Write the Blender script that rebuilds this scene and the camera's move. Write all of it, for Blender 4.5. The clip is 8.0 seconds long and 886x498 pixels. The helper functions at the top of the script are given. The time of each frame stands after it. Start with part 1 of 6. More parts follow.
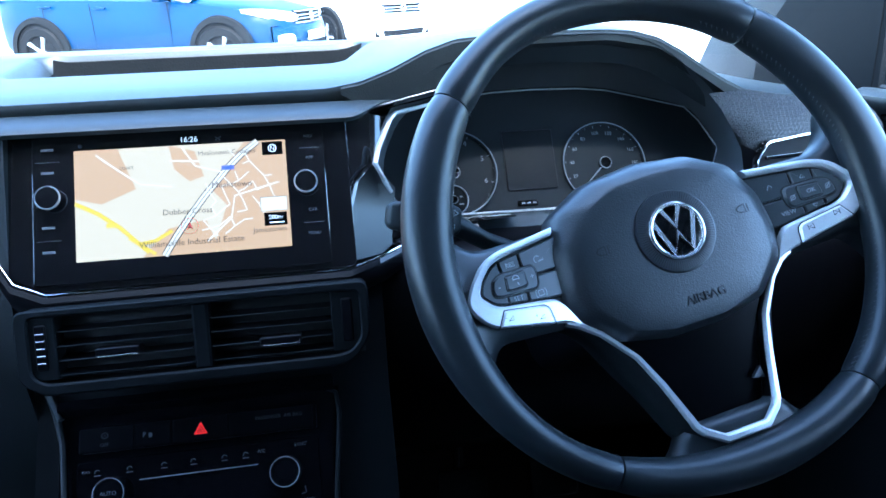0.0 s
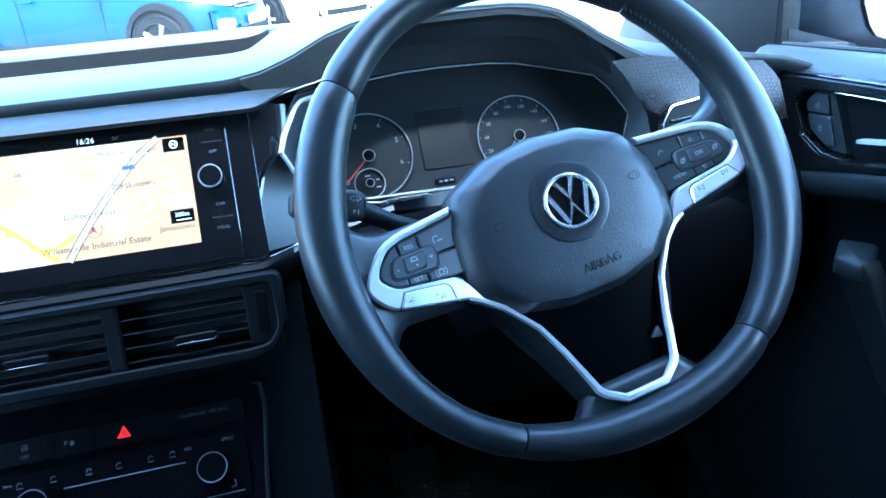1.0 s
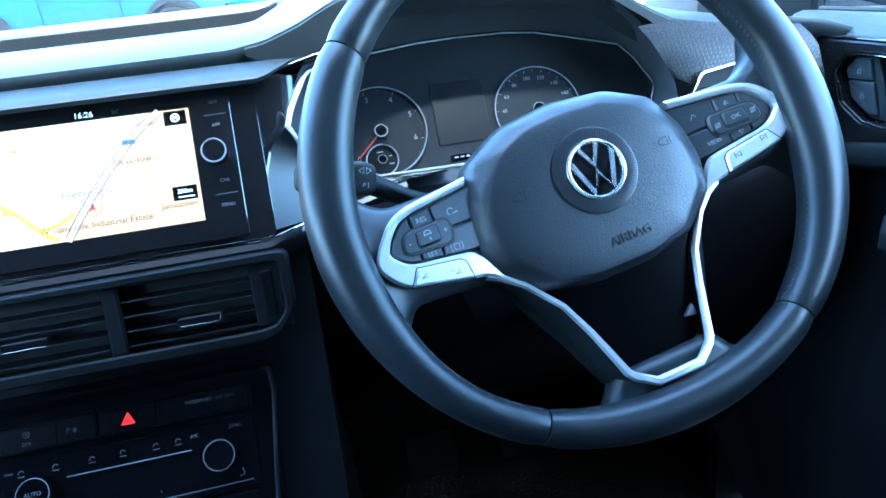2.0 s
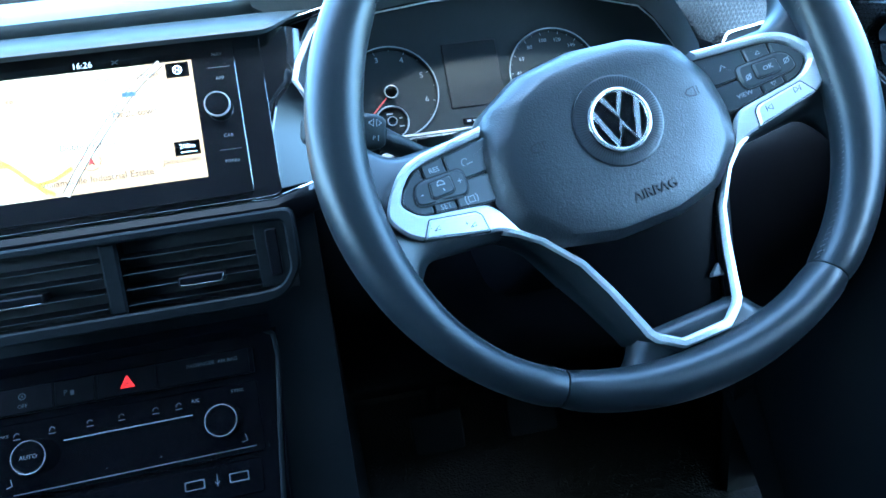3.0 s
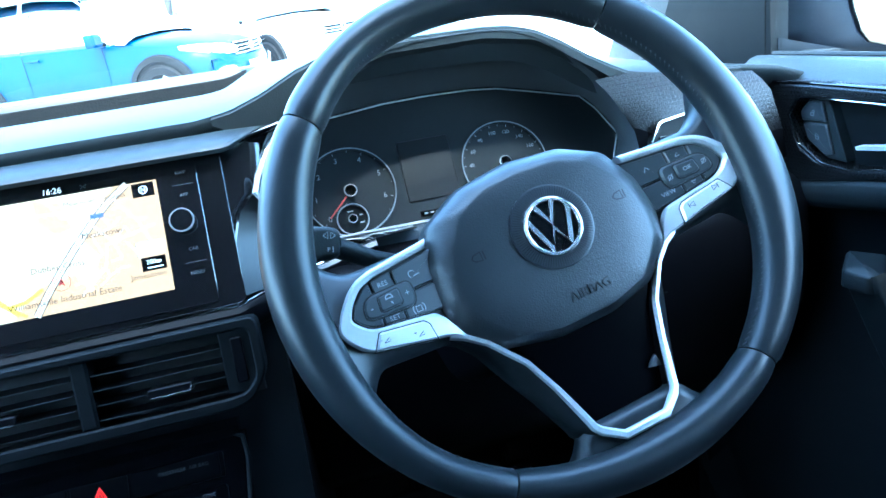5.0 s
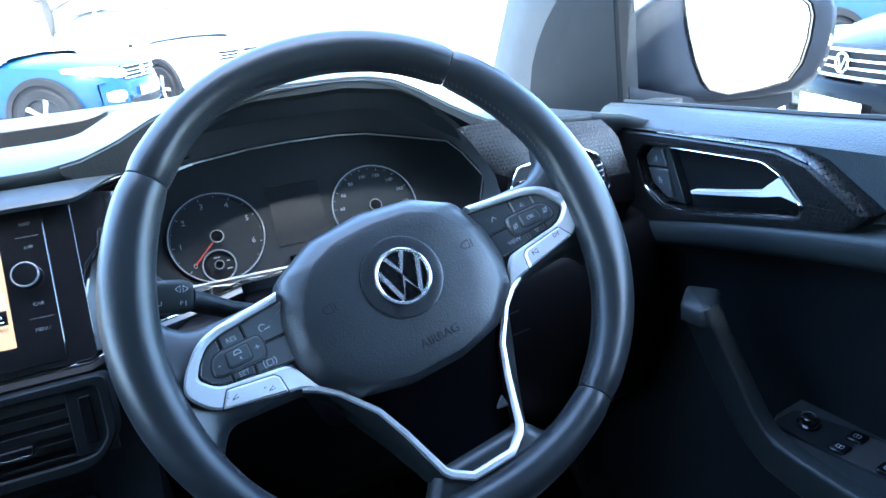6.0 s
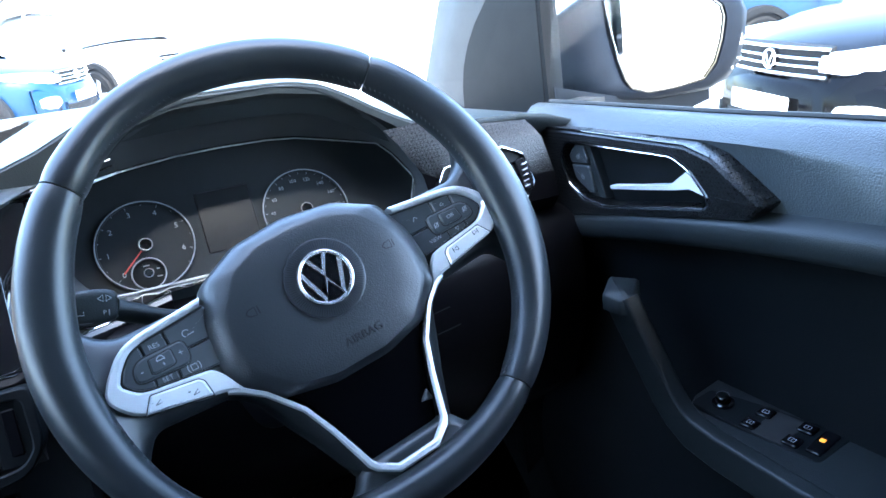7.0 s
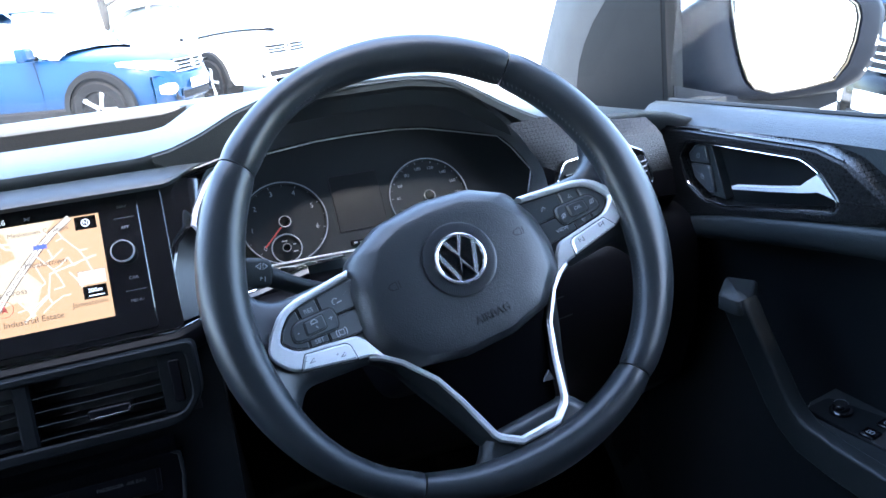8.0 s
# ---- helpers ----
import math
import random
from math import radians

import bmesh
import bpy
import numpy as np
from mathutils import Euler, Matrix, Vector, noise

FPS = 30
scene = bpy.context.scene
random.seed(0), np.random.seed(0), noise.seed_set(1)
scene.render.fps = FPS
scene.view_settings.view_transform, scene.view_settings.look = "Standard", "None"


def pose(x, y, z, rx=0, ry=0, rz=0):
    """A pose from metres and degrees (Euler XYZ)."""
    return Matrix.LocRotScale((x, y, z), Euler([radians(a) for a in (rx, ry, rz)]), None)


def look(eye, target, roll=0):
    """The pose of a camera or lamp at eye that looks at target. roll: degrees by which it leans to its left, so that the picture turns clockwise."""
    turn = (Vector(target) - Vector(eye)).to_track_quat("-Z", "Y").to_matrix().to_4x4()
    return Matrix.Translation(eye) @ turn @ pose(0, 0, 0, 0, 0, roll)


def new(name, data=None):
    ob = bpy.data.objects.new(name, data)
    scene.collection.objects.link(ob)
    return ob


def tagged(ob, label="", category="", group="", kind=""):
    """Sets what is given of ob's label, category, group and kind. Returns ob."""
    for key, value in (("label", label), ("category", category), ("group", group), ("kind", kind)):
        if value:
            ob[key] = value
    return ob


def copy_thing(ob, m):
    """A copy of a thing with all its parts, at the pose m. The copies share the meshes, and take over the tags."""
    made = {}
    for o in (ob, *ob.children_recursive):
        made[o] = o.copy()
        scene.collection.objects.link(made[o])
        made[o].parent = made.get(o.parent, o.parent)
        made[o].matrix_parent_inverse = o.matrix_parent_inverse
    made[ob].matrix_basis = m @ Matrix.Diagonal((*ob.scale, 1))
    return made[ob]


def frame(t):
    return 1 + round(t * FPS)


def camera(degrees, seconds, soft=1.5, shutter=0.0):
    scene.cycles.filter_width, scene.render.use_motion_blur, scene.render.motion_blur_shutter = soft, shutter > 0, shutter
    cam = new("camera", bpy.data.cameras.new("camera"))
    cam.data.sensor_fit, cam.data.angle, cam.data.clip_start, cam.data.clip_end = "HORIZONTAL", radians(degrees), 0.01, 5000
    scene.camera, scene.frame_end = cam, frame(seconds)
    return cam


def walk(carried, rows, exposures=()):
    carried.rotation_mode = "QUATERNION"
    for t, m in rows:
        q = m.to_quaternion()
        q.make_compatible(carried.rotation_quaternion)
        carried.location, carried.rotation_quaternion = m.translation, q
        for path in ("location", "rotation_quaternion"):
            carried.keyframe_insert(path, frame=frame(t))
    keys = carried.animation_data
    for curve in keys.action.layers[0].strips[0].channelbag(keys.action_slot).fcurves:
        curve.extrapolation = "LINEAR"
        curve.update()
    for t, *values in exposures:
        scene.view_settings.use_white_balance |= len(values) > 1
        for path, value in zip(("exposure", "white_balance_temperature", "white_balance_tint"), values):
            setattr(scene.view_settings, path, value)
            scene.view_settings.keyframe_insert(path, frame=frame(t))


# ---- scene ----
# The cabin of a parked right-hand-drive car, looked at from the driver's seat.
cam = camera(67.8, 8.0, soft=1.6)
PATH = [
    (0, (-0.226, -0.4, 1.242), (0.054, 1.422, 0.467), -1.3),
    (0.1, (-0.216, -0.402, 1.243), (0.125, 1.408, 0.463), -1.3),
    (0.2, (-0.213, -0.406, 1.243), (0.164, 1.398, 0.465), -1.5),
    (0.3, (-0.212, -0.408, 1.243), (0.189, 1.391, 0.467), -1.2),
    (0.5, (-0.205, -0.417, 1.235), (0.232, 1.381, 0.475), -0.5),
    (0.8, (-0.188, -0.418, 1.241), (0.272, 1.345, 0.417), -2.8),
    (1, (-0.182, -0.411, 1.246), (0.195, 1.362, 0.401), -4.2),
    (1.2, (-0.189, -0.412, 1.243), (0.19, 1.371, 0.42), -4.1),
    (1.5, (-0.174, -0.406, 1.233), (0.188, 1.371, 0.39), -4.9),
    (1.8, (-0.177, -0.4, 1.229), (0.198, 1.367, 0.37), -4.6),
    (2, (-0.176, -0.388, 1.222), (0.142, 1.387, 0.356), -5.4),
    (2.2, (-0.188, -0.382, 1.208), (0.149, 1.389, 0.342), -4.0),
    (3.3, (-0.179, -0.377, 1.192), (0.071, 1.393, 0.296), -6.3),
    (3.5, (-0.181, -0.379, 1.196), (0.042, 1.404, 0.318), -7.0),
    (4, (-0.185, -0.382, 1.199), (0.039, 1.411, 0.342), -6.3),
    (4.2, (-0.181, -0.383, 1.206), (0.038, 1.419, 0.365), -6.4),
    (5.3, (-0.143, -0.4, 1.243), (0.292, 1.407, 0.506), -6.8),
    (5.5, (-0.135, -0.405, 1.248), (0.344, 1.393, 0.515), -5.7),
    (6, (-0.118, -0.411, 1.251), (0.525, 1.344, 0.54), -5.5),
    (6.5, (-0.103, -0.425, 1.245), (0.637, 1.294, 0.539), -6.3),
    (7, (-0.102, -0.435, 1.254), (0.668, 1.263, 0.53), -5.9),
    (7.5, (-0.12, -0.444, 1.262), (0.527, 1.308, 0.548), -6.5),
    (8, (-0.146, -0.45, 1.262), (0.386, 1.341, 0.546), -5.6),
]
EXPOSURES = [
    (0.0, 4.15, 4950, 0), (0.5, 4.50, 4800, -3), (1.5, 4.90, 4650, -5), (2.2, 5.05, 4700, -8), (3.5, 5.30, 4750, -13), (4.2, 5.30, 4750, -13), (5.5, 4.75, 4850, -6),
    (6.1, 4.80, 5500, 3), (6.6, 4.90, 5750, 4), (8.0, 4.50, 6000, 9),
]
walk(cam, [(t, look(eye, target, roll)) for t, eye, target, roll in PATH], EXPOSURES)

# ---- world and sun ----
SUN_UP, SUN_TURN = 60.0, 183.0
world = bpy.data.worlds.new("sky")
scene.world = world
world.use_nodes = True
sky = world.node_tree.nodes.new("ShaderNodeTexSky")
sky.sky_type, sky.sun_disc = "NISHITA", False
sky.sun_elevation, sky.sun_rotation = radians(SUN_UP), radians(SUN_TURN)
sky.air_density, sky.dust_density, sky.ozone_density = 1.0, 3.0, 1.0
back = world.node_tree.nodes["Background"]
back.inputs["Strength"].default_value = 0.15
world.node_tree.links.new(sky.outputs["Color"], back.inputs["Color"])
sun = new("sun", bpy.data.lights.new("sun", "SUN"))
sun.data.energy, sun.data.angle, sun.data.color = 0.7, radians(12.0), (1.0, 0.95, 0.88)
sun.matrix_world = look(
    (20 * math.sin(radians(SUN_TURN)), 20 * math.cos(radians(SUN_TURN)), 20 * math.tan(radians(SUN_UP))), (0, 0, 0))

# ---- materials ----


def material(name, color, rough=0.5, metal=0.0, coat=0.0, grain=0.0, grain_size=0.001, wear=0.25, stain=0.03, emit=None, power=0.0,
             spec=0.5):
    """A surface with two scales of variation: fine grain in the relief, broad stains in colour and gloss."""
    m = bpy.data.materials.new(name)
    m.use_nodes = True
    t = m.node_tree
    b = t.nodes["Principled BSDF"]
    b.inputs["Metallic"].default_value = metal
    b.inputs["Coat Weight"].default_value = coat
    b.inputs["Coat Roughness"].default_value = 0.03
    b.inputs["Specular IOR Level"].default_value = spec
    where = t.nodes.new("ShaderNodeTexCoord")
    broad = t.nodes.new("ShaderNodeTexNoise")
    broad.inputs["Scale"].default_value, broad.inputs["Detail"].default_value = 1.0 / stain, 4.0
    t.links.new(where.outputs["Object"], broad.inputs["Vector"])
    mix = t.nodes.new("ShaderNodeMix")
    mix.data_type = "RGBA"
    low = [c * (1 - wear) for c in color]
    high = [min(1.0, c * (1 + wear)) for c in color]
    mix.inputs["A"].default_value, mix.inputs["B"].default_value = (*low, 1), (*high, 1)
    t.links.new(broad.outputs["Fac"], mix.inputs["Factor"])
    t.links.new(mix.outputs["Result"], b.inputs["Base Color"])
    gloss = t.nodes.new("ShaderNodeMapRange")
    gloss.inputs["To Min"].default_value, gloss.inputs["To Max"].default_value = rough * (1 - 0.6 * wear), min(1.0, rough * (1 + 0.6 * wear))
    t.links.new(broad.outputs["Fac"], gloss.inputs["Value"])
    t.links.new(gloss.outputs["Result"], b.inputs["Roughness"])
    if grain:
        fine = t.nodes.new("ShaderNodeTexVoronoi")
        fine.inputs["Scale"].default_value = 1.0 / grain_size
        fine.feature = "SMOOTH_F1"
        bump = t.nodes.new("ShaderNodeBump")
        bump.inputs["Strength"].default_value, bump.inputs["Distance"].default_value = grain, grain_size * 0.5
        t.links.new(where.outputs["Object"], fine.inputs["Vector"])
        t.links.new(fine.outputs["Distance"], bump.inputs["Height"])
        t.links.new(bump.outputs["Normal"], b.inputs["Normal"])
    if emit:
        b.inputs["Emission Color"].default_value, b.inputs["Emission Strength"].default_value = (*emit, 1), power
    return m


def pattern_material(name):
    """Black trim pressed with a net of small triangles, glossy between matt lines."""
    m = material(name, (0.012, 0.013, 0.015), 0.33, spec=0.36)
    t = m.node_tree
    b = t.nodes["Principled BSDF"]
    where = t.nodes.new("ShaderNodeTexCoord")
    near = None
    for k in range(3):
        a = radians(60 * k + 30)
        dot = t.nodes.new("ShaderNodeVectorMath")
        dot.operation = "DOT_PRODUCT"
        dot.inputs[1].default_value = (math.cos(a) / 0.0040, -math.cos(a) / 0.0040, math.sin(a) / 0.0040)
        t.links.new(where.outputs["Object"], dot.inputs[0])
        fold = t.nodes.new("ShaderNodeMath")
        fold.operation, fold.inputs[1].default_value = "PINGPONG", 0.5
        t.links.new(dot.outputs["Value"], fold.inputs[0])
        if near is None:
            near = fold
        else:
            low = t.nodes.new("ShaderNodeMath")
            low.operation = "MINIMUM"
            t.links.new(near.outputs[0], low.inputs[0])
            t.links.new(fold.outputs[0], low.inputs[1])
            near = low
    rise = t.nodes.new("ShaderNodeMapRange")
    rise.inputs["From Min"].default_value, rise.inputs["From Max"].default_value = 0.03, 0.16
    bump = t.nodes.new("ShaderNodeBump")
    bump.inputs["Strength"].default_value, bump.inputs["Distance"].default_value = 0.2, 0.0003
    t.links.new(near.outputs[0], rise.inputs["Value"])
    t.links.new(rise.outputs["Result"], bump.inputs["Height"])
    t.links.new(bump.outputs["Normal"], b.inputs["Normal"])
    mix = t.nodes.new("ShaderNodeMix")
    mix.data_type = "RGBA"
    mix.inputs["A"].default_value, mix.inputs["B"].default_value = (0.008, 0.0088, 0.0096, 1), (0.003, 0.0033, 0.0036, 1)
    t.links.new(rise.outputs["Result"], mix.inputs["Factor"])
    t.links.new(mix.outputs["Result"], b.inputs["Base Color"])
    gloss = t.nodes.new("ShaderNodeMapRange")
    gloss.inputs["To Min"].default_value, gloss.inputs["To Max"].default_value = 0.24, 0.42
    t.links.new(rise.outputs["Result"], gloss.inputs["Value"])
    t.links.new(gloss.outputs["Result"], b.inputs["Roughness"])
    return m


def pane_material(name, tint, gloss):
    """Thin clear glass: mostly seen through, with a faint mirror."""
    m = bpy.data.materials.new(name)
    m.use_nodes = True
    t = m.node_tree
    t.nodes.remove(t.nodes["Principled BSDF"])
    clear, shine, mix = (t.nodes.new("ShaderNode" + k) for k in ("BsdfTransparent", "BsdfGlossy", "MixShader"))
    clear.inputs["Color"].default_value = (*tint, 1)
    shine.inputs["Roughness"].default_value = 0.02
    mix.inputs["Fac"].default_value = gloss
    t.links.new(clear.outputs[0], mix.inputs[1])
    t.links.new(shine.outputs[0], mix.inputs[2])
    t.links.new(mix.outputs[0], t.nodes["Material Output"].inputs["Surface"])
    return m


# Dark plastics and leather carry a blue tint in place of lens haze.
SOFT = material("soft_grained_plastic", (0.0162, 0.0197, 0.021), 0.45, grain=0.35, grain_size=0.0011, wear=0.2, spec=0.25)
PAD = material("dash_pad_plastic", (0.0252, 0.0311, 0.0344), 0.42, grain=0.25, grain_size=0.0010, wear=0.15, spec=0.35)
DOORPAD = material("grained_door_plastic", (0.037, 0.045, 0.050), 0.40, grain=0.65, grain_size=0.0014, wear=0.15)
# Set below real black plastic: the low cabin's shade is in this colour.
DARK = material("shade_darkened_plastic", (0.0065, 0.0078, 0.0088), 0.5, grain=0.2, grain_size=0.001, spec=0.1)
# Hood plastic is paled so that lens haze sits in its colour.
HOOD = material("hazed_hood_plastic", (0.062, 0.070, 0.078), 0.45, grain=0.25, grain_size=0.001, spec=0.3)
# Rubber with shade painted in, far darker than rubber itself.
MAT = material("shade_black_rubber", (0.003, 0.0035, 0.004), 0.8, grain=0.3, grain_size=0.002, spec=0.1)
LEATHER = material("smooth_black_leather", (0.016, 0.019, 0.0215), 0.36, grain=0.12, grain_size=0.0007, wear=0.25, stain=0.05, spec=0.5)
AIRBAG = material("pebbled_airbag_cover", (0.022, 0.025, 0.028), 0.38, grain=0.32, grain_size=0.0010, wear=0.1, spec=0.65)
GLOSS = material("piano_black", (0.006, 0.006, 0.007), 0.06, coat=1.0, wear=0.1, stain=0.08)
SATIN = material("satin_black_return", (0.006, 0.006, 0.007), 0.30, wear=0.05, spec=0.6)
KEY = material("rubbery_key_plastic", (0.030, 0.035, 0.039), 0.34, wear=0.15, spec=0.7)
SILVER = material("satin_silver_trim", (0.74, 0.75, 0.76), 0.26, metal=0.4, wear=0.06)
# Near-white base paints the side window's reflection onto the silver handle.
LEVER = material("window_bright_handle", (0.86, 0.87, 0.88), 0.25, metal=0.1, wear=0.04)
BADGE = material("bright_badge_chrome", (0.90, 0.91, 0.93), 0.14, metal=0.75, wear=0.03)
RING = material("dull_chrome_ring", (0.45, 0.46, 0.48), 0.25, metal=0.6, wear=0.05)
CHROME = material("polished_chrome", (0.85, 0.86, 0.88), 0.06, metal=1.0, wear=0.04)
PATTERN = pattern_material("triangle_patterned_trim")
THREAD = material("dark_thread", (0.075, 0.075, 0.078), 0.7)
INK = material("pale_print_and_glint", (0.095, 0.10, 0.108), 0.6, wear=0.05)
KEYINK = material("pale_key_legend", (0.30, 0.31, 0.33), 0.6, wear=0.05)
EMBOSS = material("pressed_lettering", (0.006, 0.006, 0.007), 0.5)
# Carpet, cloth and headliner are kept extra dark to damp bounced light.
CARPET = material("black_carpet", (0.008, 0.008, 0.009), 0.95, grain=1.0, grain_size=0.003)
CLOTH = material("dark_seat_cloth", (0.010, 0.0105, 0.012), 0.9, grain=0.8, grain_size=0.002)
LINER = material("light_damping_headliner", (0.03, 0.03, 0.03), 0.9, grain=0.4, grain_size=0.002)
PILLAR = material("grey_pillar_trim", (0.0125, 0.0155, 0.0172), 0.6, grain=0.3, grain_size=0.002)
RUBBER = material("black_rubber", (0.012, 0.012, 0.012), 0.7)
MIRROR = material("mirror_glass", (0.92, 0.93, 0.94), 0.01, metal=1.0, wear=0.0)
OWNPAINT = material("deep_blue_black_paint", (0.0016, 0.0030, 0.0068), 0.5, spec=0.12, wear=0.1, stain=0.2)
GLASS = pane_material("window_glass", (0.93, 0.95, 0.95), 0.015)
# Tint set to block light from behind, as a driver's body would.
TINTED = pane_material("light_cutting_glass", (0.05, 0.055, 0.055), 0.04)
SPOKE = material("black_lower_spoke_plastic", (0.0015, 0.0015, 0.002), 0.22, wear=0.1, spec=0.05)
DISH = material("fine_ribbed_dish", (0.033, 0.0345, 0.039), 0.3, wear=0.1)
# Black of the buttons; on panels round the column it also paints shade.
BUTTON = material("black_button_and_shade_plastic", (0.004, 0.004, 0.005), 0.30, wear=0.1, spec=0.08)
FASCIA = material("black_console_gloss", (0.003, 0.003, 0.004), 0.12, wear=0.1, spec=0.2)
SASHMAT = material("dark_window_frame_trim", (0.0042, 0.0048, 0.0054), 0.6, wear=0.15, spec=0.10)
# Cluster backing is lifted too, holding the haze over the dials.
LENS = material("hazed_cluster_backing", (0.018, 0.0205, 0.023), 0.6, wear=0.1, spec=0.12)
UNLIT = material("unlit_display_glass", (0.012, 0.0132, 0.015), 0.35, wear=0.05, spec=0.2)
DIALINK = material("dial_marking", (0.21, 0.225, 0.25), 0.5, wear=0.05)
NEEDLE = material("red_needle", (0.42, 0.04, 0.03), 0.5)
HAZARD = material("red_hazard_symbol", (0.8, 0.03, 0.03), 0.4, emit=(1.0, 0.02, 0.02), power=0.045)
AMBER = material("amber_lock_lamp", (0.9, 0.4, 0.05), 0.4, emit=(1.0, 0.26, 0.02), power=0.05)

# ---- mesh helpers ----
# Cabin axes: x to the right, y ahead, z up, with the steering wheel's emblem at the origin. The cabin leans with its sill.
CABIN = Matrix.Translation((0, 0, 1.07)) @ Matrix.Rotation(radians(-5.3), 4, "X")
ORIGIN = {}


def thing(name, label, category, at=(0, 0, 0), group="", kind="", place=None):
    """A top-level thing: an Empty at its base, in cabin axes, or at the given world pose."""
    ob = new(name)
    ob.empty_display_size = 0.05
    ob.matrix_world = (CABIN if place is None else place) @ Matrix.Translation(at)
    ORIGIN[ob.name] = Vector(at)
    return tagged(ob, label, category, group, kind)


def part(name, bm, mat, parent, label="", smooth=35.0):
    """Links a bmesh, drawn in cabin axes, as one mesh object under a thing or a part."""
    root = parent
    while root.parent:
        root = root.parent
    bmesh.ops.translate(bm, verts=bm.verts, vec=-ORIGIN[root.name])
    bmesh.ops.recalc_face_normals(bm, faces=bm.faces)
    for e in bm.edges:
        e.smooth = len(e.link_faces) == 2 and e.calc_face_angle(3.0) < radians(smooth)
    for f in bm.faces:
        f.smooth = True
    me = bpy.data.meshes.new(name)
    bm.to_mesh(me)
    bm.free()
    me.materials.append(mat)
    ob = new(name, me)
    ob.parent = parent
    return tagged(ob, label)


def solid(name, bm, mat, label, category, at=(0, 0, 0), group="", kind=""):
    """A thing of one mesh."""
    bmesh.ops.translate(bm, verts=bm.verts, vec=-Vector(at))
    bmesh.ops.recalc_face_normals(bm, faces=bm.faces)
    for e in bm.edges:
        e.smooth = len(e.link_faces) == 2 and e.calc_face_angle(3.0) < radians(35)
    for f in bm.faces:
        f.smooth = True
    me = bpy.data.meshes.new(name)
    bm.to_mesh(me)
    bm.free()
    me.materials.append(mat)
    ob = new(name, me)
    ob.matrix_world = CABIN @ Matrix.Translation(at)
    ORIGIN[ob.name] = Vector(at)
    return tagged(ob, label, category, group, kind)


def many(name, pieces, mat, parent, label=""):
    """Several like parts, each its own mesh."""
    return [part(name, bm, mat, parent, label) for bm in pieces]


def axes(origin, u, v):
    """A frame with its own right u, up v and the normal towards the viewer."""
    u, v = Vector(u).normalized(), Vector(v).normalized()
    n = u.cross(v)
    return Matrix(((u.x, v.x, n.x, origin[0]), (u.y, v.y, n.y, origin[1]), (u.z, v.z, n.z, origin[2]), (0, 0, 0, 1)))


def loft(rings, closed=True, caps=False):
    """A skin through rings of equally many points."""
    bm = bmesh.new()
    rows = [[bm.verts.new(p) for p in ring] for ring in rings]
    n = len(rows[0])
    for a, b in zip(rows, rows[1:]):
        for i in range(n if closed else n - 1):
            j = (i + 1) % n
            bm.faces.new((a[i], a[j], b[j], b[i]))
    if caps:
        bm.faces.new(rows[0])
        bm.faces.new(rows[-1])
    return bm


def rounded(points, radius, steps=3):
    """A closed outline with its corners rounded off."""
    out = []
    n = len(points)
    for i in range(n):
        a, p, b = (Vector((*points[k % n], 0)) for k in (i - 1, i, i + 1))
        r = min(radius, 0.45 * (a - p).length, 0.45 * (b - p).length)
        s, e = p + (a - p).normalized() * r, p + (b - p).normalized() * r
        for k in range(steps + 1):
            w = k / steps
            q = s * (1 - w) ** 2 + p * 2 * w * (1 - w) + e * w * w
            out.append((q.x, q.y))
    return out


def shrunk(points, by):
    """The outline moved inwards by a distance."""
    n = len(points)
    area = sum(points[i][0] * points[(i + 1) % n][1] - points[(i + 1) % n][0] * points[i][1] for i in range(n))
    side = 1 if area > 0 else -1
    out = []
    for i in range(n):
        a, p, b = (Vector(points[k % n]) for k in (i - 1, i, i + 1))
        d1, d2 = (p - a), (b - p)
        d1 = d1.normalized() if d1.length > 1e-9 else d2.normalized()
        d2 = d2.normalized() if d2.length > 1e-9 else d1
        m = Vector((-d1.y - d2.y, d1.x + d2.x)) * side
        k = max(0.5, m.length / 2)
        q = p + m.normalized() * by / k
        out.append((q.x, q.y))
    return out


def plate(points, m, top=0.002, bottom=-0.002, edge=0.0006, radius=0.0, crown=0.0):
    """A flat piece with this outline in the frame m, with softened front edges."""
    pts = rounded(points, radius) if radius else list(points)
    inner = shrunk(pts, edge)
    rings = [[m @ Vector((x, y, bottom)) for x, y in pts], [m @ Vector((x, y, top - edge)) for x, y in pts],
             [m @ Vector((x, y, top)) for x, y in inner]]
    if crown:
        inner2 = shrunk(pts, edge * 4)
        rings.append([m @ Vector((x, y, top + crown)) for x, y in inner2])
    return loft(rings, caps=True)


def band(outer, inner, m, top=0.002, bottom=-0.002, edge=0.0006):
    """An open frame between two lines of equally many points."""
    rings = []
    for (a, b), (c, d) in zip(outer, inner):
        w = Vector((c - a, d - b))
        k = min(0.45, edge / max(1e-6, w.length))
        p, q = Vector((a, b)) + w * k, Vector((c, d)) - w * k
        rings.append([m @ Vector(v) for v in ((a, b, bottom), (a, b, top - edge), (p.x, p.y, top), (q.x, q.y, top), (c, d, top - edge), (c, d, bottom))])
    return loft(rings, caps=True)


def bent(points, radius, steps=3):
    """An open line with its corners rounded off."""
    return [points[0], *rounded(points, radius, steps)[steps + 1:-(steps + 1)], points[-1]]


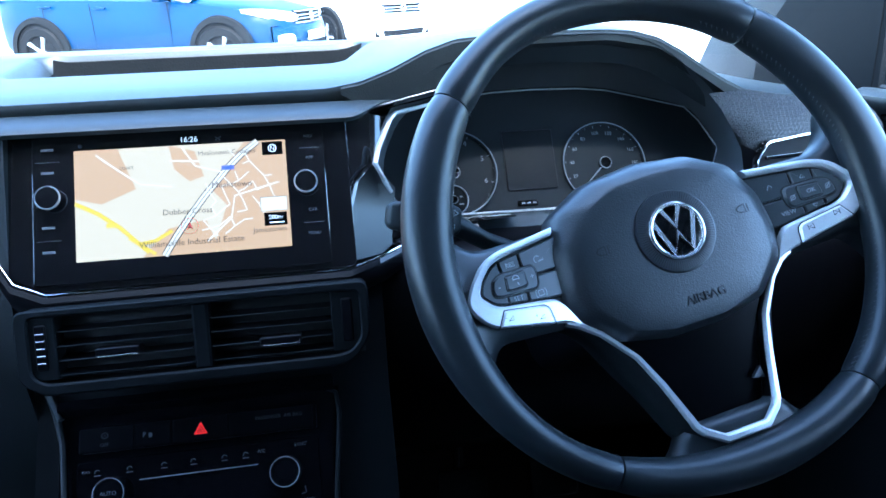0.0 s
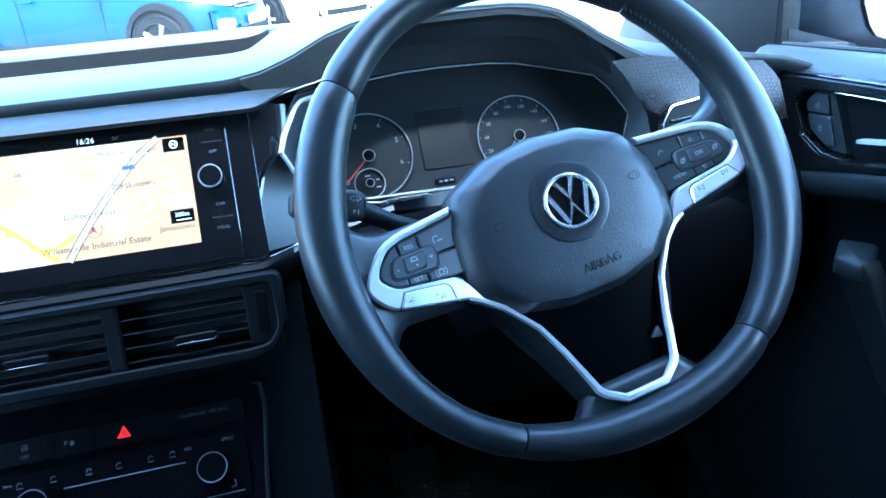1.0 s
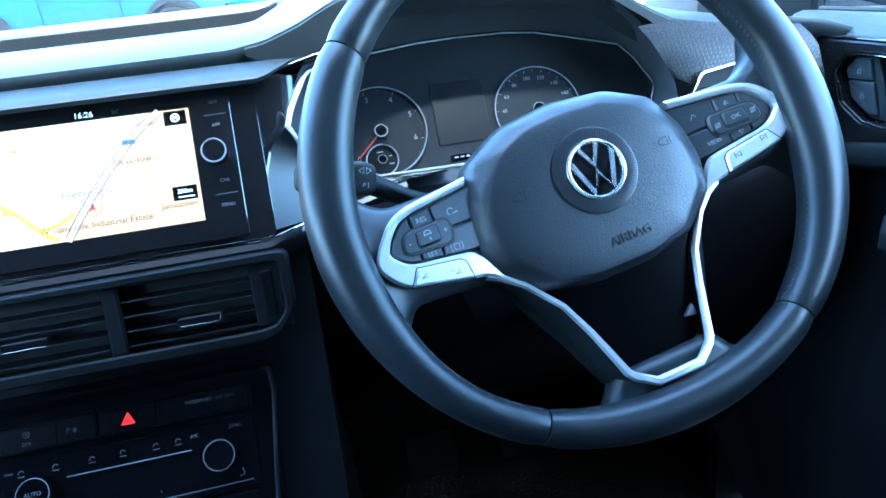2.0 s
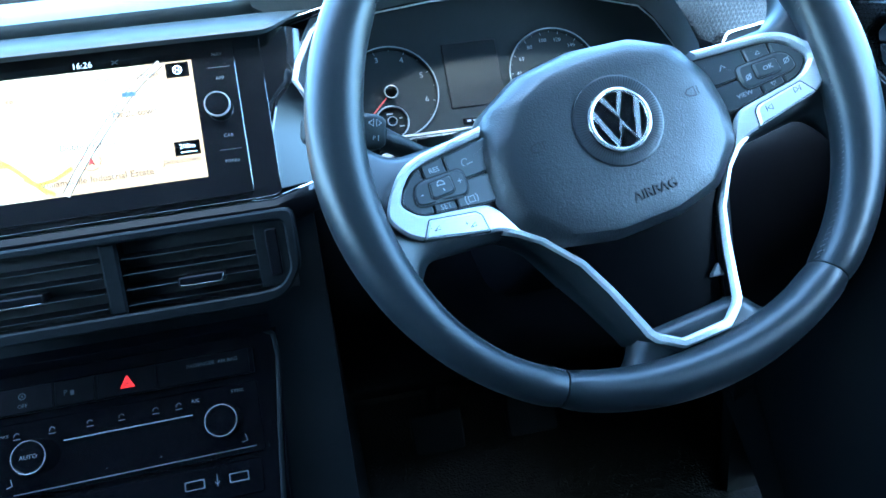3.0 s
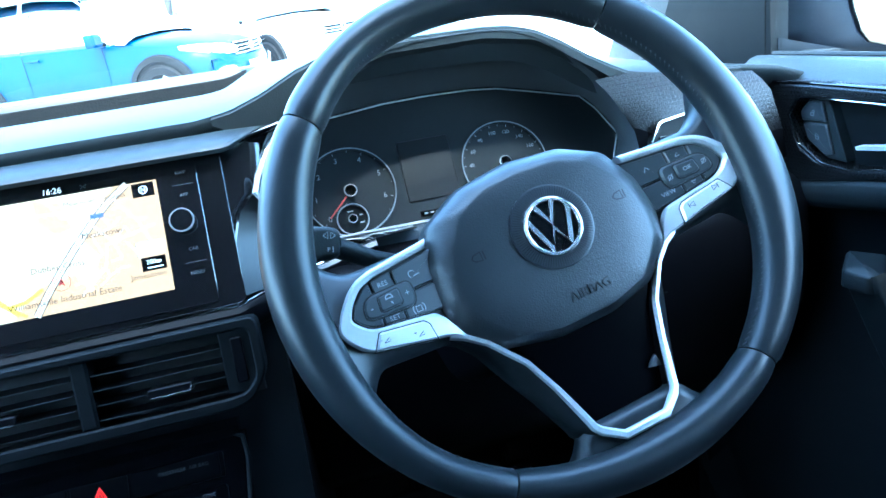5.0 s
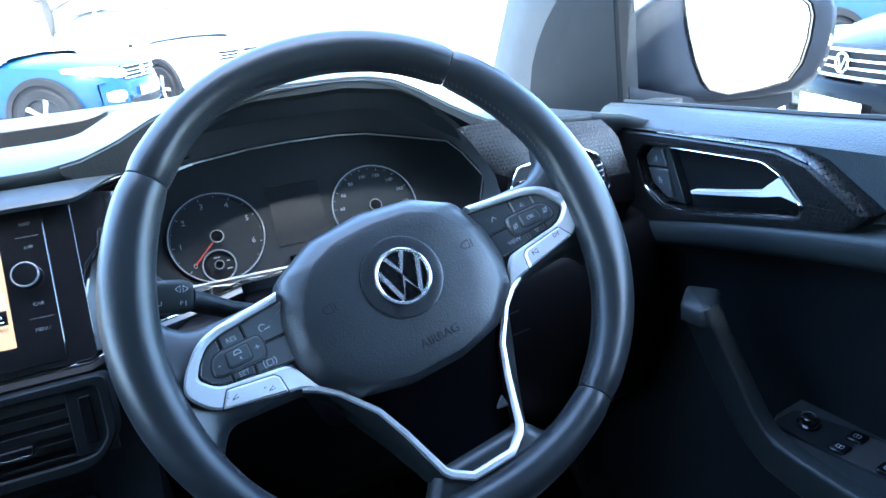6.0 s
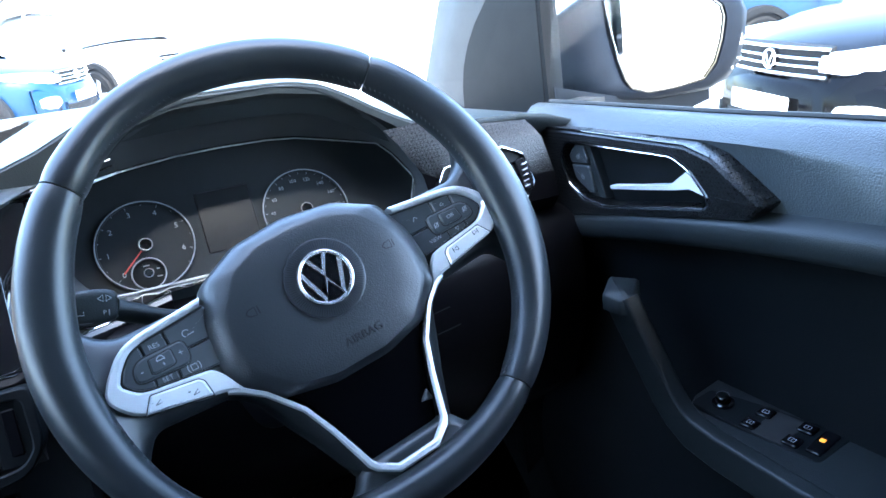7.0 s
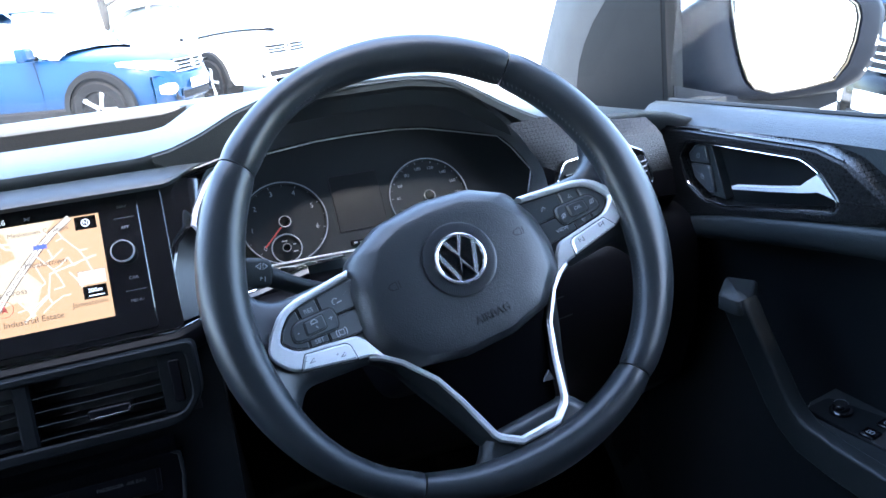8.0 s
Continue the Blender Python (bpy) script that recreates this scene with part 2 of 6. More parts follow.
def hoop(outer, inner, m, top=0.002, bottom=-0.002, edge=0.0006):
    """A flat frame between two outlines of equally many points."""
    a, b = shrunk(outer, edge), shrunk(inner, -edge)
    rings = [[m @ Vector((x, y, z)) for x, y in ring] for ring, z in
             ((inner, bottom), (outer, bottom), (outer, top - edge), (a, top), (b, top), (inner, top - edge), (inner, bottom))]
    bm = loft(rings)
    bmesh.ops.remove_doubles(bm, verts=bm.verts, dist=1e-7)
    return bm


def tube(path, radius, sides=10, closed=False, flat=1.0, up=None):
    """A round bar along a path; radius may be a list."""
    pts = [Vector(p) for p in path]
    n = len(pts)
    rings = []
    ref = Vector(up) if up else Vector((0, 0, 1))
    for i, p in enumerate(pts):
        a = pts[(i - 1) % n] if closed or i else p
        b = pts[(i + 1) % n] if closed or i < n - 1 else p
        d = (b - a).normalized()
        s = d.cross(ref)
        if s.length < 1e-3:
            s = d.cross(Vector((1, 0, 0)))
        s.normalize()
        w = s.cross(d)
        r = radius[i] if isinstance(radius, (list, tuple)) else radius
        rings.append([p + s * (r * math.cos(k * math.tau / sides)) + w * (r * flat * math.sin(k * math.tau / sides)) for k in range(sides)])
    if closed:
        rings.append(rings[0])
        bm = loft(rings)
        bmesh.ops.remove_doubles(bm, verts=bm.verts, dist=1e-7)
        return bm
    return loft(rings, caps=True)


def ring_tube(r, m, h, radius, n=40, sides=6):
    """A thin round hoop in the frame m."""
    return tube([m @ Vector((r * math.cos(a), r * math.sin(a), h)) for a in np.linspace(0, math.tau, n + 1)[:-1]], radius, sides, True, up=m.to_3x3() @ Vector((0, 0, 1)))


def lathe(profile, m, sides=32):
    """Turned round the normal of the frame m: profile of (radius, height)."""
    rings = [[m @ Vector((r * math.cos(k * math.tau / sides), r * math.sin(k * math.tau / sides), h)) for k in range(sides)] for r, h in profile]
    return loft(rings, caps=True)


def at2(m, x, y, z=0.0, turn=0.0):
    """The frame m moved within itself."""
    return m @ Matrix.Translation((x, y, z)) @ Matrix.Rotation(radians(turn), 4, "Z")


def box(w, h):
    return [(-w / 2, -h / 2), (w / 2, -h / 2), (w / 2, h / 2), (-w / 2, h / 2)]


def joined(*many):
    """Several bmeshes as one."""
    bm = bmesh.new()
    for other in many:
        me = bpy.data.meshes.new("t")
        other.to_mesh(me)
        other.free()
        bm.from_mesh(me)
        bpy.data.meshes.remove(me)
    return bm


def lettering(words, size, m, depth=0.00015, align="CENTER"):
    """Words in the built-in font as a mesh in the frame m."""
    curve = bpy.data.curves.new("t", "FONT")
    curve.body, curve.size, curve.extrude, curve.align_x, curve.align_y = words, size, depth, align, "CENTER"
    curve.resolution_u = 2
    ob = bpy.data.objects.new("t", curve)
    scene.collection.objects.link(ob)
    me = bpy.data.meshes.new_from_object(ob.evaluated_get(bpy.context.evaluated_depsgraph_get()))
    bm = bmesh.new()
    bm.from_mesh(me)
    bm.transform(m)
    bpy.data.objects.remove(ob)
    bpy.data.curves.remove(curve)
    bpy.data.meshes.remove(me)
    return bm


def strip(path, width, m, height=0.0002):
    """A thin flat line of some width along a path in the frame m."""
    n = len(path)
    left, right = [], []
    for i in range(n):
        a, b = Vector(path[max(0, i - 1)]), Vector(path[min(n - 1, i + 1)])
        d = (b - a).normalized() * width / 2
        left.append((path[i][0] - d.y, path[i][1] + d.x))
        right.append((path[i][0] + d.y, path[i][1] - d.x))
    bm = bmesh.new()
    rows = [[bm.verts.new(m @ Vector((*p, height))) for p in (l, r)] for l, r in zip(left, right)]
    for a, b in zip(rows, rows[1:]):
        bm.faces.new((a[0], a[1], b[1], b[0]))
    return bm


def mixed(table, x):
    """Straight-line reading of a table of (x, value)."""
    return float(np.interp(x, [a for a, _ in table], [b for _, b in table]))


TILT = radians(28)
WHEEL = axes((-0.004, 0, 0), (1, 0, 0), (0, math.sin(TILT), math.cos(TILT))) @ Matrix.Rotation(radians(11.7), 4, "Z")
SCREEN = axes((0, 0.1822, 0.0555), (1, 0, 0), (0, 0.4305, 0.9026))
CLUSTER = axes((0, 0.2565, 0.0018), (1, 0, 0), (0, 0.454, 0.891))
CLIMATE = axes((0, 0.1074, -0.1761), (1, 0, 0), (0, 0.573, 0.819))
VENT = axes((0, 0.098, -0.088), (1, 0, 0), (0, 0.25, 0.968))
DOOR = axes((0.35, 0, 0), (0, -1, 0), (0, 0, 1))

# ---- shell of the cabin ----
def dash_lip(x):
    """Height of the front edge of the dashboard's upper pad."""
    return mixed([(-1.2, 0.090), (-0.30, 0.096), (-0.235, 0.0965), (-0.205, 0.101), (-0.176, 0.111), (-0.144, 0.126), (-0.115, 0.135), (-0.04, 0.139),
                  (0.03, 0.138), (0.055, 0.136), (0.08, 0.130), (0.105, 0.117), (0.13, 0.101), (0.155, 0.087), (0.175, 0.0775), (0.213, 0.071),
                  (0.30, 0.066), (0.34, 0.060), (0.38, 0.046), (0.5, 0.030)], x)


def dash_back(x):
    """Height of the pad at the foot of the windscreen."""
    return mixed([(-1.2, 0.132), (-0.2, 0.138), (0.0, 0.142), (0.12, 0.126), (0.20, 0.098), (0.27, 0.080), (0.33, 0.066), (0.38, 0.046), (0.5, 0.030)], x)


def ramp(k):
    """A soft step from 0 to 1."""
    k = min(1.0, max(0.0, k))
    return k * k * (3 - 2 * k)


def dash_height(x, y):
    a, b = dash_lip(x), dash_back(x)
    rise = mixed([(0.205, 0.0), (0.23, 0.17), (0.30, 0.46), (0.40, 0.92), (0.44, 0.99), (0.52, 1.04)], y)
    hood = 0.012 * math.exp(-((x - 0.02) / 0.12) ** 2) * math.sin(math.pi * min(1.0, max(0.0, (y - 0.2) / 0.25)))
    z = a + (b - a) * rise + hood
    lean = (y - 0.30) * 0.35
    inside = ramp((x + 0.548) / 0.035) * ramp((-0.212 + lean - x) / 0.045)
    deep = ramp((y - 0.298) / 0.016) * ramp((0.398 - y) / 0.010)
    return z - 0.034 * inside * deep


dashboard = thing("dashboard", "dark grey soft plastic dashboard with open tray", "dashboard", (-0.3, 0.3, -0.1), kind="structure")
xs = sorted({round(v, 4) for v in [*np.arange(-1.12, -0.57, 0.06), *np.arange(-0.57, 0.36, 0.0075), 0.38, 0.42, 0.46]})
ys = [0.205, 0.2065, 0.21, 0.22, 0.235, 0.255, 0.28, 0.295, 0.298, 0.301, 0.304, 0.307, 0.310, 0.314, 0.33, 0.35, 0.37, 0.384, 0.388, 0.390, 0.392, 0.395, 0.398, 0.41, 0.43, 0.46, 0.52]
rings = []
for x in xs:
    z = dash_lip(x)
    column = [(x, 0.235, z - 0.030), (x, 0.211, z - 0.012), (x, 0.2055, z - 0.007), (x, 0.2045, z - 0.003)]
    column += [(x, y, dash_height(x, y)) for y in ys]
    rings.append(column)
part("upper_pad", loft(rings, closed=False), PAD, dashboard, "dark grey pad with a long tray under the windscreen")

# Hidden cowl, added to keep sky light out of the footwell.
part("cowl", loft([[(x, 0.519, dash_height(x, 0.52) - 0.002), (x, 0.56, dash_height(x, 0.52) - 0.010), (x, 0.62, 0.035), (x, 0.62, 0.0)] for x in xs], closed=False), DARK, dashboard, "unseen black cowl, shutting out light behind the dashboard")

# Mat climbs the tray's back wall to draw the shade there.
rings = []
for k in np.linspace(0, 1, 50):
    rings.append([(x, y, dash_height(x, y) + 0.0012) for y, x in ((y, -0.530 + k * (0.530 - 0.226 + 0.35 * (y - 0.30))) for y in (0.309, 0.312, 0.314, 0.33, 0.36, 0.38, 0.3865, 0.3885, 0.3905, 0.392, 0.3935, 0.395))])
part("tray_mat", loft(rings, closed=False), MAT, dashboard, "black rubber mat lining the tray, deepened for shade")

# Satin ledge over the display and the recess behind it.
rings = []
for x in [*np.arange(-1.1, -0.24, 0.04), -0.235, *np.arange(-0.23, -0.175, 0.005)]:
    k = min(1.0, max(0.0, (-0.178 - x) / 0.040))
    k = k * k * (3 - 2 * k)
    low = 0.0695 + 0.014 * (1 - k)
    high = low + 0.0148 * k + 0.001
    rings.append([(x, 0.215, low), (x, 0.203 - 0.027 * k, low), (x, 0.2025 - 0.028 * k, low + (high - low) * 0.23), (x, 0.203 - 0.026 * k, low + (high - low) * 0.43), (x, 0.2035 - 0.0155 * k, low + (high - low) * 0.66),
                  (x, 0.204 - 0.006 * k, high - 0.001 * k), (x, 0.2045 - 0.0015 * k, high), (x, 0.215, high - 0.004 * k)])
part("display_ledge", loft(rings, caps=True), PAD, dashboard, "satin ledge along the top of the display")

# Body behind everything.
rings = []
for x in (-1.1, -0.52, -0.5):
    rings.append([(x, 0.24, 0.075), (x, 0.18, 0.07), (x, 0.135, -0.045), (x, 0.12, -0.11), (x, 0.14, -0.25), (x, 0.2, -0.4), (x, 0.5, -0.4), (x, 0.5, 0.06)])
part("passenger_panel", loft(rings, caps=True), SOFT, dashboard)
rings = []
for x in (-0.5, -0.2):
    rings.append([(x, 0.24, 0.07), (x, 0.205, 0.06), (x, 0.155, -0.05), (x, 0.135, -0.115), (x, 0.13, -0.16), (x, 0.02, -0.33), (x, -0.02, -0.62), (x, 0.4, -0.62), (x, 0.4, 0.05)])
part("centre_stack", loft(rings, caps=True), DARK, dashboard)
rings = []
for x, w in ((-0.21, 0.0), (-0.19, 0.01), (-0.05, 0.02), (0.1, 0.02), (0.30, 0.01), (0.345, 0.0)):
    rings.append([(x, 0.255, -0.045), (x, 0.200 - w, -0.048), (x, 0.182 - w, -0.054), (x, 0.170 - w, -0.064), (x, 0.163 - w, -0.082), (x, 0.160 - w, -0.105), (x, 0.160 - w, -0.14), (x, 0.164 - w, -0.18), (x, 0.20, -0.28), (x, 0.30, -0.36), (x, 0.42, -0.36), (x, 0.42, -0.045)])
# Knee panel's shade is put into its near-black colour.
part("knee_panel", loft(rings, caps=True), BUTTON, dashboard, "lower panel under the steering column, blackened for shade", smooth=60)
many("panel_gap", list((strip([(a, b), (c, d)], 0.0016, axes((0, 0.1315, -0.13), (1, 0, 0), (0, -0.06, 1)), 0.002)
                           for a, b, c, d in ((-0.16, 0.01, -0.10, 0.018), (-0.03, -0.02, 0.02, -0.012), (0.11, 0.02, 0.15, 0.026), (0.10, -0.005, 0.16, 0.003)))),
     SOFT, dashboard)

# Gloss panel with the display, bent inwards beside the cluster.
outline = [(-0.51, 0.020), (-0.51, -0.088), (-0.495, -0.1065), (-0.472, -0.1172), (-0.2267, -0.1162), (-0.2205, -0.114), (-0.2205, 0.020)]
part("gloss_fascia", plate(rounded(outline, 0.006), SCREEN, 0.0, -0.012, 0.0003), GLOSS, dashboard, "piano-black fascia round the display")
edge_a = [(-0.2205, 0.020, -0.0005), (-0.2205, -0.006, -0.0005), (-0.2207, -0.026, -0.0005), (-0.2210, -0.038, -0.0005), (-0.2225, -0.066, -0.0005), (-0.2245, -0.1125, -0.0005)]
edge_b = [(-0.2130, -0.040, -0.0035), (-0.2205, -0.066, -0.0020), (-0.2240, -0.1115, -0.0008)]
edge_c = [(-0.1790, -0.042, -0.0315), (-0.1830, -0.066, -0.0300), (-0.1880, -0.1020, -0.0280)]
edge_a, edge_b, edge_c = ([SCREEN @ Vector(p) for p in row] for row in (edge_a, edge_b, edge_c))
edge_b = [SCREEN @ Vector((-0.1985, -0.0249, -0.0023)), *edge_b]
edge_c = [Vector((-0.188, 0.180, 0.018)), *edge_c]
shoulder = []
for a, b, bow in zip(edge_a, [Vector((-0.180, 0.212, 0.0665)), Vector((-0.1940, 0.185, 0.0435)), *edge_b], (0.0075, 0.003, 0.0006, 0.0003, 0.0, 0.0)):
    shoulder.append([a.lerp(b, k) + SCREEN.to_3x3() @ Vector((0, 0, bow * 4 * k * (1 - k))) for k in np.linspace(0, 1, 7)])
part("hood_filler", plate([(-0.30, -0.06), (-0.199, -0.06), (-0.205, 0.02), (-0.201, 0.088), (-0.30, 0.088)], axes((0, 0.252, 0), (1, 0, 0), (0, 0, 1)), 0.002, -0.01), DARK, dashboard)
part("fascia_return", loft(shoulder, closed=False), GLOSS, dashboard, "glossy black edge of the fascia", smooth=80)
part("fascia_return", loft([edge_b, edge_c], closed=False), SATIN, dashboard, "glossy black return beside the instruments")
lower = [(-0.512, -0.084), (-0.497, -0.1085), (-0.472, -0.1195), (-0.2267, -0.1185), (-0.20, -0.108), (-0.172, -0.094), (-0.150, -0.0885), (-0.130, -0.0835), (-0.1015, -0.0775)]


def strip_depth(x):
    """How far the strip under the display swings forward beside the column."""
    return min(0.048, max(0.0, (x + 0.22) * 0.7))


part("chrome_line", tube([SCREEN @ Vector((x, y, 0.0005 - strip_depth(x))) for x, y in lower], 0.0011, 8), CHROME, dashboard)
rings = []
for x, y in [(-0.60, -0.03), *lower]:
    d = strip_depth(x)
    rings.append([SCREEN @ Vector((x, y + dy, n - d)) for dy, n in ((-0.0012, -0.004), (-0.002, 0.004), (-0.007, 0.006), (-0.014, 0.004), (-0.020, -0.002), (-0.022, -0.012))])
part("trim_strip", loft(rings, closed=False), BUTTON, dashboard, "dark patterned strip below the display")
part("strip_face", loft([[SCREEN @ Vector((x, y + dy, n - strip_depth(x))) for dy, n in ((-0.0015, 0.0005), (-0.0025, 0.0052), (-0.0070, 0.0072))] for x, y in lower[4:]], closed=False), SATIN, dashboard, "satin face of the strip beside the column")

# ---- display ----
display = thing("infotainment_display", "touch screen showing a pale road map, glossy black frame", "display", (-0.361, 0.165, 0.01))
PAPER = material("map_paper", (0.02, 0.02, 0.02), 0.3, emit=(1.0, 0.83, 0.62), power=0.060, wear=0.05)
FIELD = material("map_field", (0.02, 0.02, 0.02), 0.3, emit=(1.0, 0.63, 0.37), power=0.052, wear=0.05)
ROAD = material("map_motorway", (0.02, 0.02, 0.02), 0.3, emit=(0.30, 0.27, 0.32), power=0.0110, wear=0.05)
LANE = material("map_lane", (0.02, 0.02, 0.02), 0.3, emit=(1.0, 0.93, 0.84), power=0.072, wear=0.05)
YELLOW = material("map_yellow_road", (0.02, 0.02, 0.02), 0.3, emit=(1.0, 0.72, 0.08), power=0.068, wear=0.05)
BLUE = material("map_blue_sign", (0.02, 0.02, 0.02), 0.3, emit=(0.12, 0.2, 0.9), power=0.063, wear=0.05)
MAPINK = material("map_lettering", (0.02, 0.02, 0.02), 0.4, emit=(0.30, 0.17, 0.12), power=0.0120, wear=0.05)
LIT = material("lit_lettering", (0.8, 0.82, 0.85), 0.4, emit=(0.9, 0.95, 1.0), power=0.0504, wear=0.05)
glass = part("glass", plate(rounded(box(0.2395, 0.128), 0.004), at2(SCREEN, -0.361, -0.048), 0.0022, 0.0, 0.0006), GLOSS, display)
MAP = at2(SCREEN, -0.4477, -0.0945, 0.0024)
MW, MH = 0.1737, 0.0945


def area(points, z):
    bm = bmesh.new()
    bm.faces.new([bm.verts.new(MAP @ Vector((x * MW, y * MH, z))) for x, y in points])
    return bm


def line(points, w, z):
    return strip([(x * MW, y * MH) for x, y in points], w, MAP, z)


screen = part("screen", area([(0, 0), (1, 0), (1, 1), (0, 1)], 0.0), PAPER, display, "lit map in cream and pale orange")
many("map_field", (area([(0.44, 1.0), (0.56, 0.94), (0.60, 0.70), (0.53, 0.66), (0.46, 0.78)], 0.0001), area([(0.62, 0.0), (0.70, 0.42), (0.62, 0.60), (0.80, 1.0), (1.0, 1.0), (1.0, 0.0)], 0.0001),
                         area([(0.30, 0.0), (0.42, 0.24), (0.60, 0.30), (0.66, 0.0)], 0.0001), area([(0.0, 1.0), (0.2, 1.0), (0.28, 0.62), (0.12, 0.50), (0.0, 0.56)], 0.0001)), FIELD, screen)
way = [(0.40, 0.0), (0.455, 0.16), (0.52, 0.33), (0.60, 0.52), (0.71, 0.755), (0.78, 0.88), (0.865, 1.0)]
part("motorway", line(way, 0.0062, 0.0002), ROAD, screen)
part("motorway_lane", joined(line(way, 0.0046, 0.0003)), LANE, screen)
part("motorway_middle", line(way, 0.0005, 0.0004), ROAD, screen)
many("yellow_road", (line([(0.0, 0.52), (0.10, 0.42), (0.20, 0.28), (0.33, 0.04)], 0.0034, 0.0002), line([(0.29, 0.12), (0.36, 0.14), (0.44, 0.22)], 0.003, 0.0002), line([(0.24, 0.18), (0.36, 0.02)], 0.0028, 0.00025)), YELLOW, screen)
random.seed(4)
lanes = []
for i in range(9):
    for j in range(7):
        for a, b in ((1, 0), (0, 1)):
            if random.random() < 0.38:
                continue
            ends = []
            for p, q in ((i, j), (i + a, j + b)):
                wob = 0.18 * math.sin(p * 2.1 + q * 1.3)
                x, y = (p + wob) * 0.052, (q + 0.2 * math.cos(p * 1.7)) * 0.085
                ends.append((0.60 + x * 0.86 - y * 0.30, 0.10 + y * 0.95 + x * 0.75))
            (x0, y0), (x1, y1) = ends
            if min(x0, x1) > 0.56 + 0.30 * max(0.0, min(y0, y1) - 0.4) and max(x0, x1) < 1.0 and max(y0, y1) < 0.97:
                lanes.append(line(ends, 0.0010, 0.00022))
for pts in ([(0.50, 0.98), (0.56, 0.80), (0.70, 0.72)], [(0.60, 0.1), (0.72, 0.3), (0.74, 0.5), (0.95, 0.6)], [(0.44, 0.86), (0.58, 0.84)], [(0.10, 0.95), (0.20, 0.80), (0.30, 0.66), (0.45, 0.62)]):
    lanes.append(line(pts, 0.0014, 0.00022))
many("side_road", lanes, LANE, screen)
part("road_sign", joined(area([(0.685, 0.745), (0.745, 0.745), (0.745, 0.785), (0.685, 0.785)], 0.0005)), BLUE, screen)
part("road_badge", area([(0.14, 0.285), (0.19, 0.285), (0.19, 0.325), (0.14, 0.325)], 0.0005), YELLOW, screen)
T = lambda w, x, y, s: lettering(w, s, at2(MAP, x * MW, y * MH, 0.0005), 0.00003)
many("place_name", (T("Meakstown Cottages", 0.715, 0.91, 0.0056), T("Meakstown", 0.73, 0.605, 0.0072), T("Dubber Cross", 0.515, 0.385, 0.0070), T("Jamestown", 0.90, 0.165, 0.0064),
                           T("Williamsville Industrial Estate", 0.53, 0.105, 0.0072), T("court", 0.24, 0.82, 0.0052)), MAPINK, screen)
part("compass_button", area([(0.885, 0.86), (0.985, 0.86), (0.985, 0.985), (0.885, 0.985)], 0.0006), GLOSS, screen)
part("compass_sign", joined(hoop([(0.0035 * math.cos(a), 0.0035 * math.sin(a)) for a in np.arange(0, 6.28, 0.35)], [(0.0028 * math.cos(a), 0.0028 * math.sin(a)) for a in np.arange(0, 6.28, 0.35)],
                                 at2(MAP, 0.935 * MW, 0.922 * MH, 0.0008), 0.0001, 0, 0.00002), lettering("N", 0.0048, at2(MAP, 0.935 * MW, 0.922 * MH, 0.0008), 0.00003)), LIT, screen)
part("scale_button", area([(0.875, 0.20), (0.985, 0.20), (0.985, 0.32), (0.875, 0.32)], 0.0006), GLOSS, screen)
part("scale_sign", joined(lettering("200m", 0.0052, at2(MAP, 0.93 * MW, 0.275 * MH, 0.0008), 0.00003), strip([(0.90 * MW, 0.227 * MH), (0.97 * MW, 0.227 * MH)], 0.0008, MAP, 0.0008)), LIT, screen)
part("blank_button", joined(area([(0.862, 0.335), (0.99, 0.335), (0.99, 0.465), (0.862, 0.465)], 0.0006)), LANE, screen)
many("blank_edge", (line([(0.862, 0.335), (0.99, 0.335)], 0.0004, 0.0007), line([(0.99, 0.335), (0.99, 0.465)], 0.0004, 0.0007), line([(0.99, 0.465), (0.862, 0.465)], 0.0004, 0.0007), line([(0.862, 0.465), (0.862, 0.335)], 0.0004, 0.0007)), ROAD, screen)
part("position_arrow", area([(0.507, 0.215), (0.522, 0.235), (0.537, 0.215), (0.522, 0.290)], 0.0007), NEEDLE, screen)
ring = [(0.007 * math.cos(a), 0.007 * math.sin(a)) for a in np.arange(0, 6.28, 0.2)]
part("position_ring", hoop(ring, [(x * 0.95, y * 0.95) for x, y in ring], at2(MAP, 0.522 * MW, 0.25 * MH, 0.0006), 0.0001, 0, 0.00002), NEEDLE, screen)
part("clock", lettering("16:26", 0.0068, at2(MAP, 0.535 * MW, MH + 0.0046, 0.0), 0.00003), LIT, display)
many("status_bar_sign", (joined(strip([(0.66 * MW, MH + 0.003), (0.69 * MW, MH + 0.006)], 0.0008, MAP, 0.0), strip([(0.685 * MW, MH + 0.003), (0.66 * MW, MH + 0.006)], 0.0008, MAP, 0.0)), plate(box(0.003, 0.003), at2(MAP, 0.03 * MW, MH + 0.004), 0.0001, 0, 0.00001, 0.0008)), INK, display)
for kx in (-0.4662, -0.2583):
    k = at2(SCREEN, kx, -0.0402)
    knob = part("knob", lathe([(0.0100, 0.0), (0.0100, 0.004), (0.0096, 0.0085), (0.0088, 0.010), (0.0082, 0.0101)], k), GLOSS, display)
    part("knob_ring", lathe([(0.0098, 0.0078), (0.0102, 0.0084), (0.0102, 0.0096), (0.0097, 0.0104), (0.0091, 0.0104), (0.0088, 0.0099)], k), RING, knob)
many("key_name", list((lettering(w, 0.0040, at2(SCREEN, -0.2542, q, 0.0023), 0.00003) for w, q in (("NAV", 0.0020), ("APP", -0.0175), ("CAR", -0.0640), ("MENU", -0.0845)))), INK, display)
many("key_line", list((strip([(a, q), (b, q)], 0.0004, SCREEN, 0.0024) for a, b in ((-0.2625, -0.2455), (-0.478, -0.459)) for q in (-0.0085, -0.0752))), INK, display)
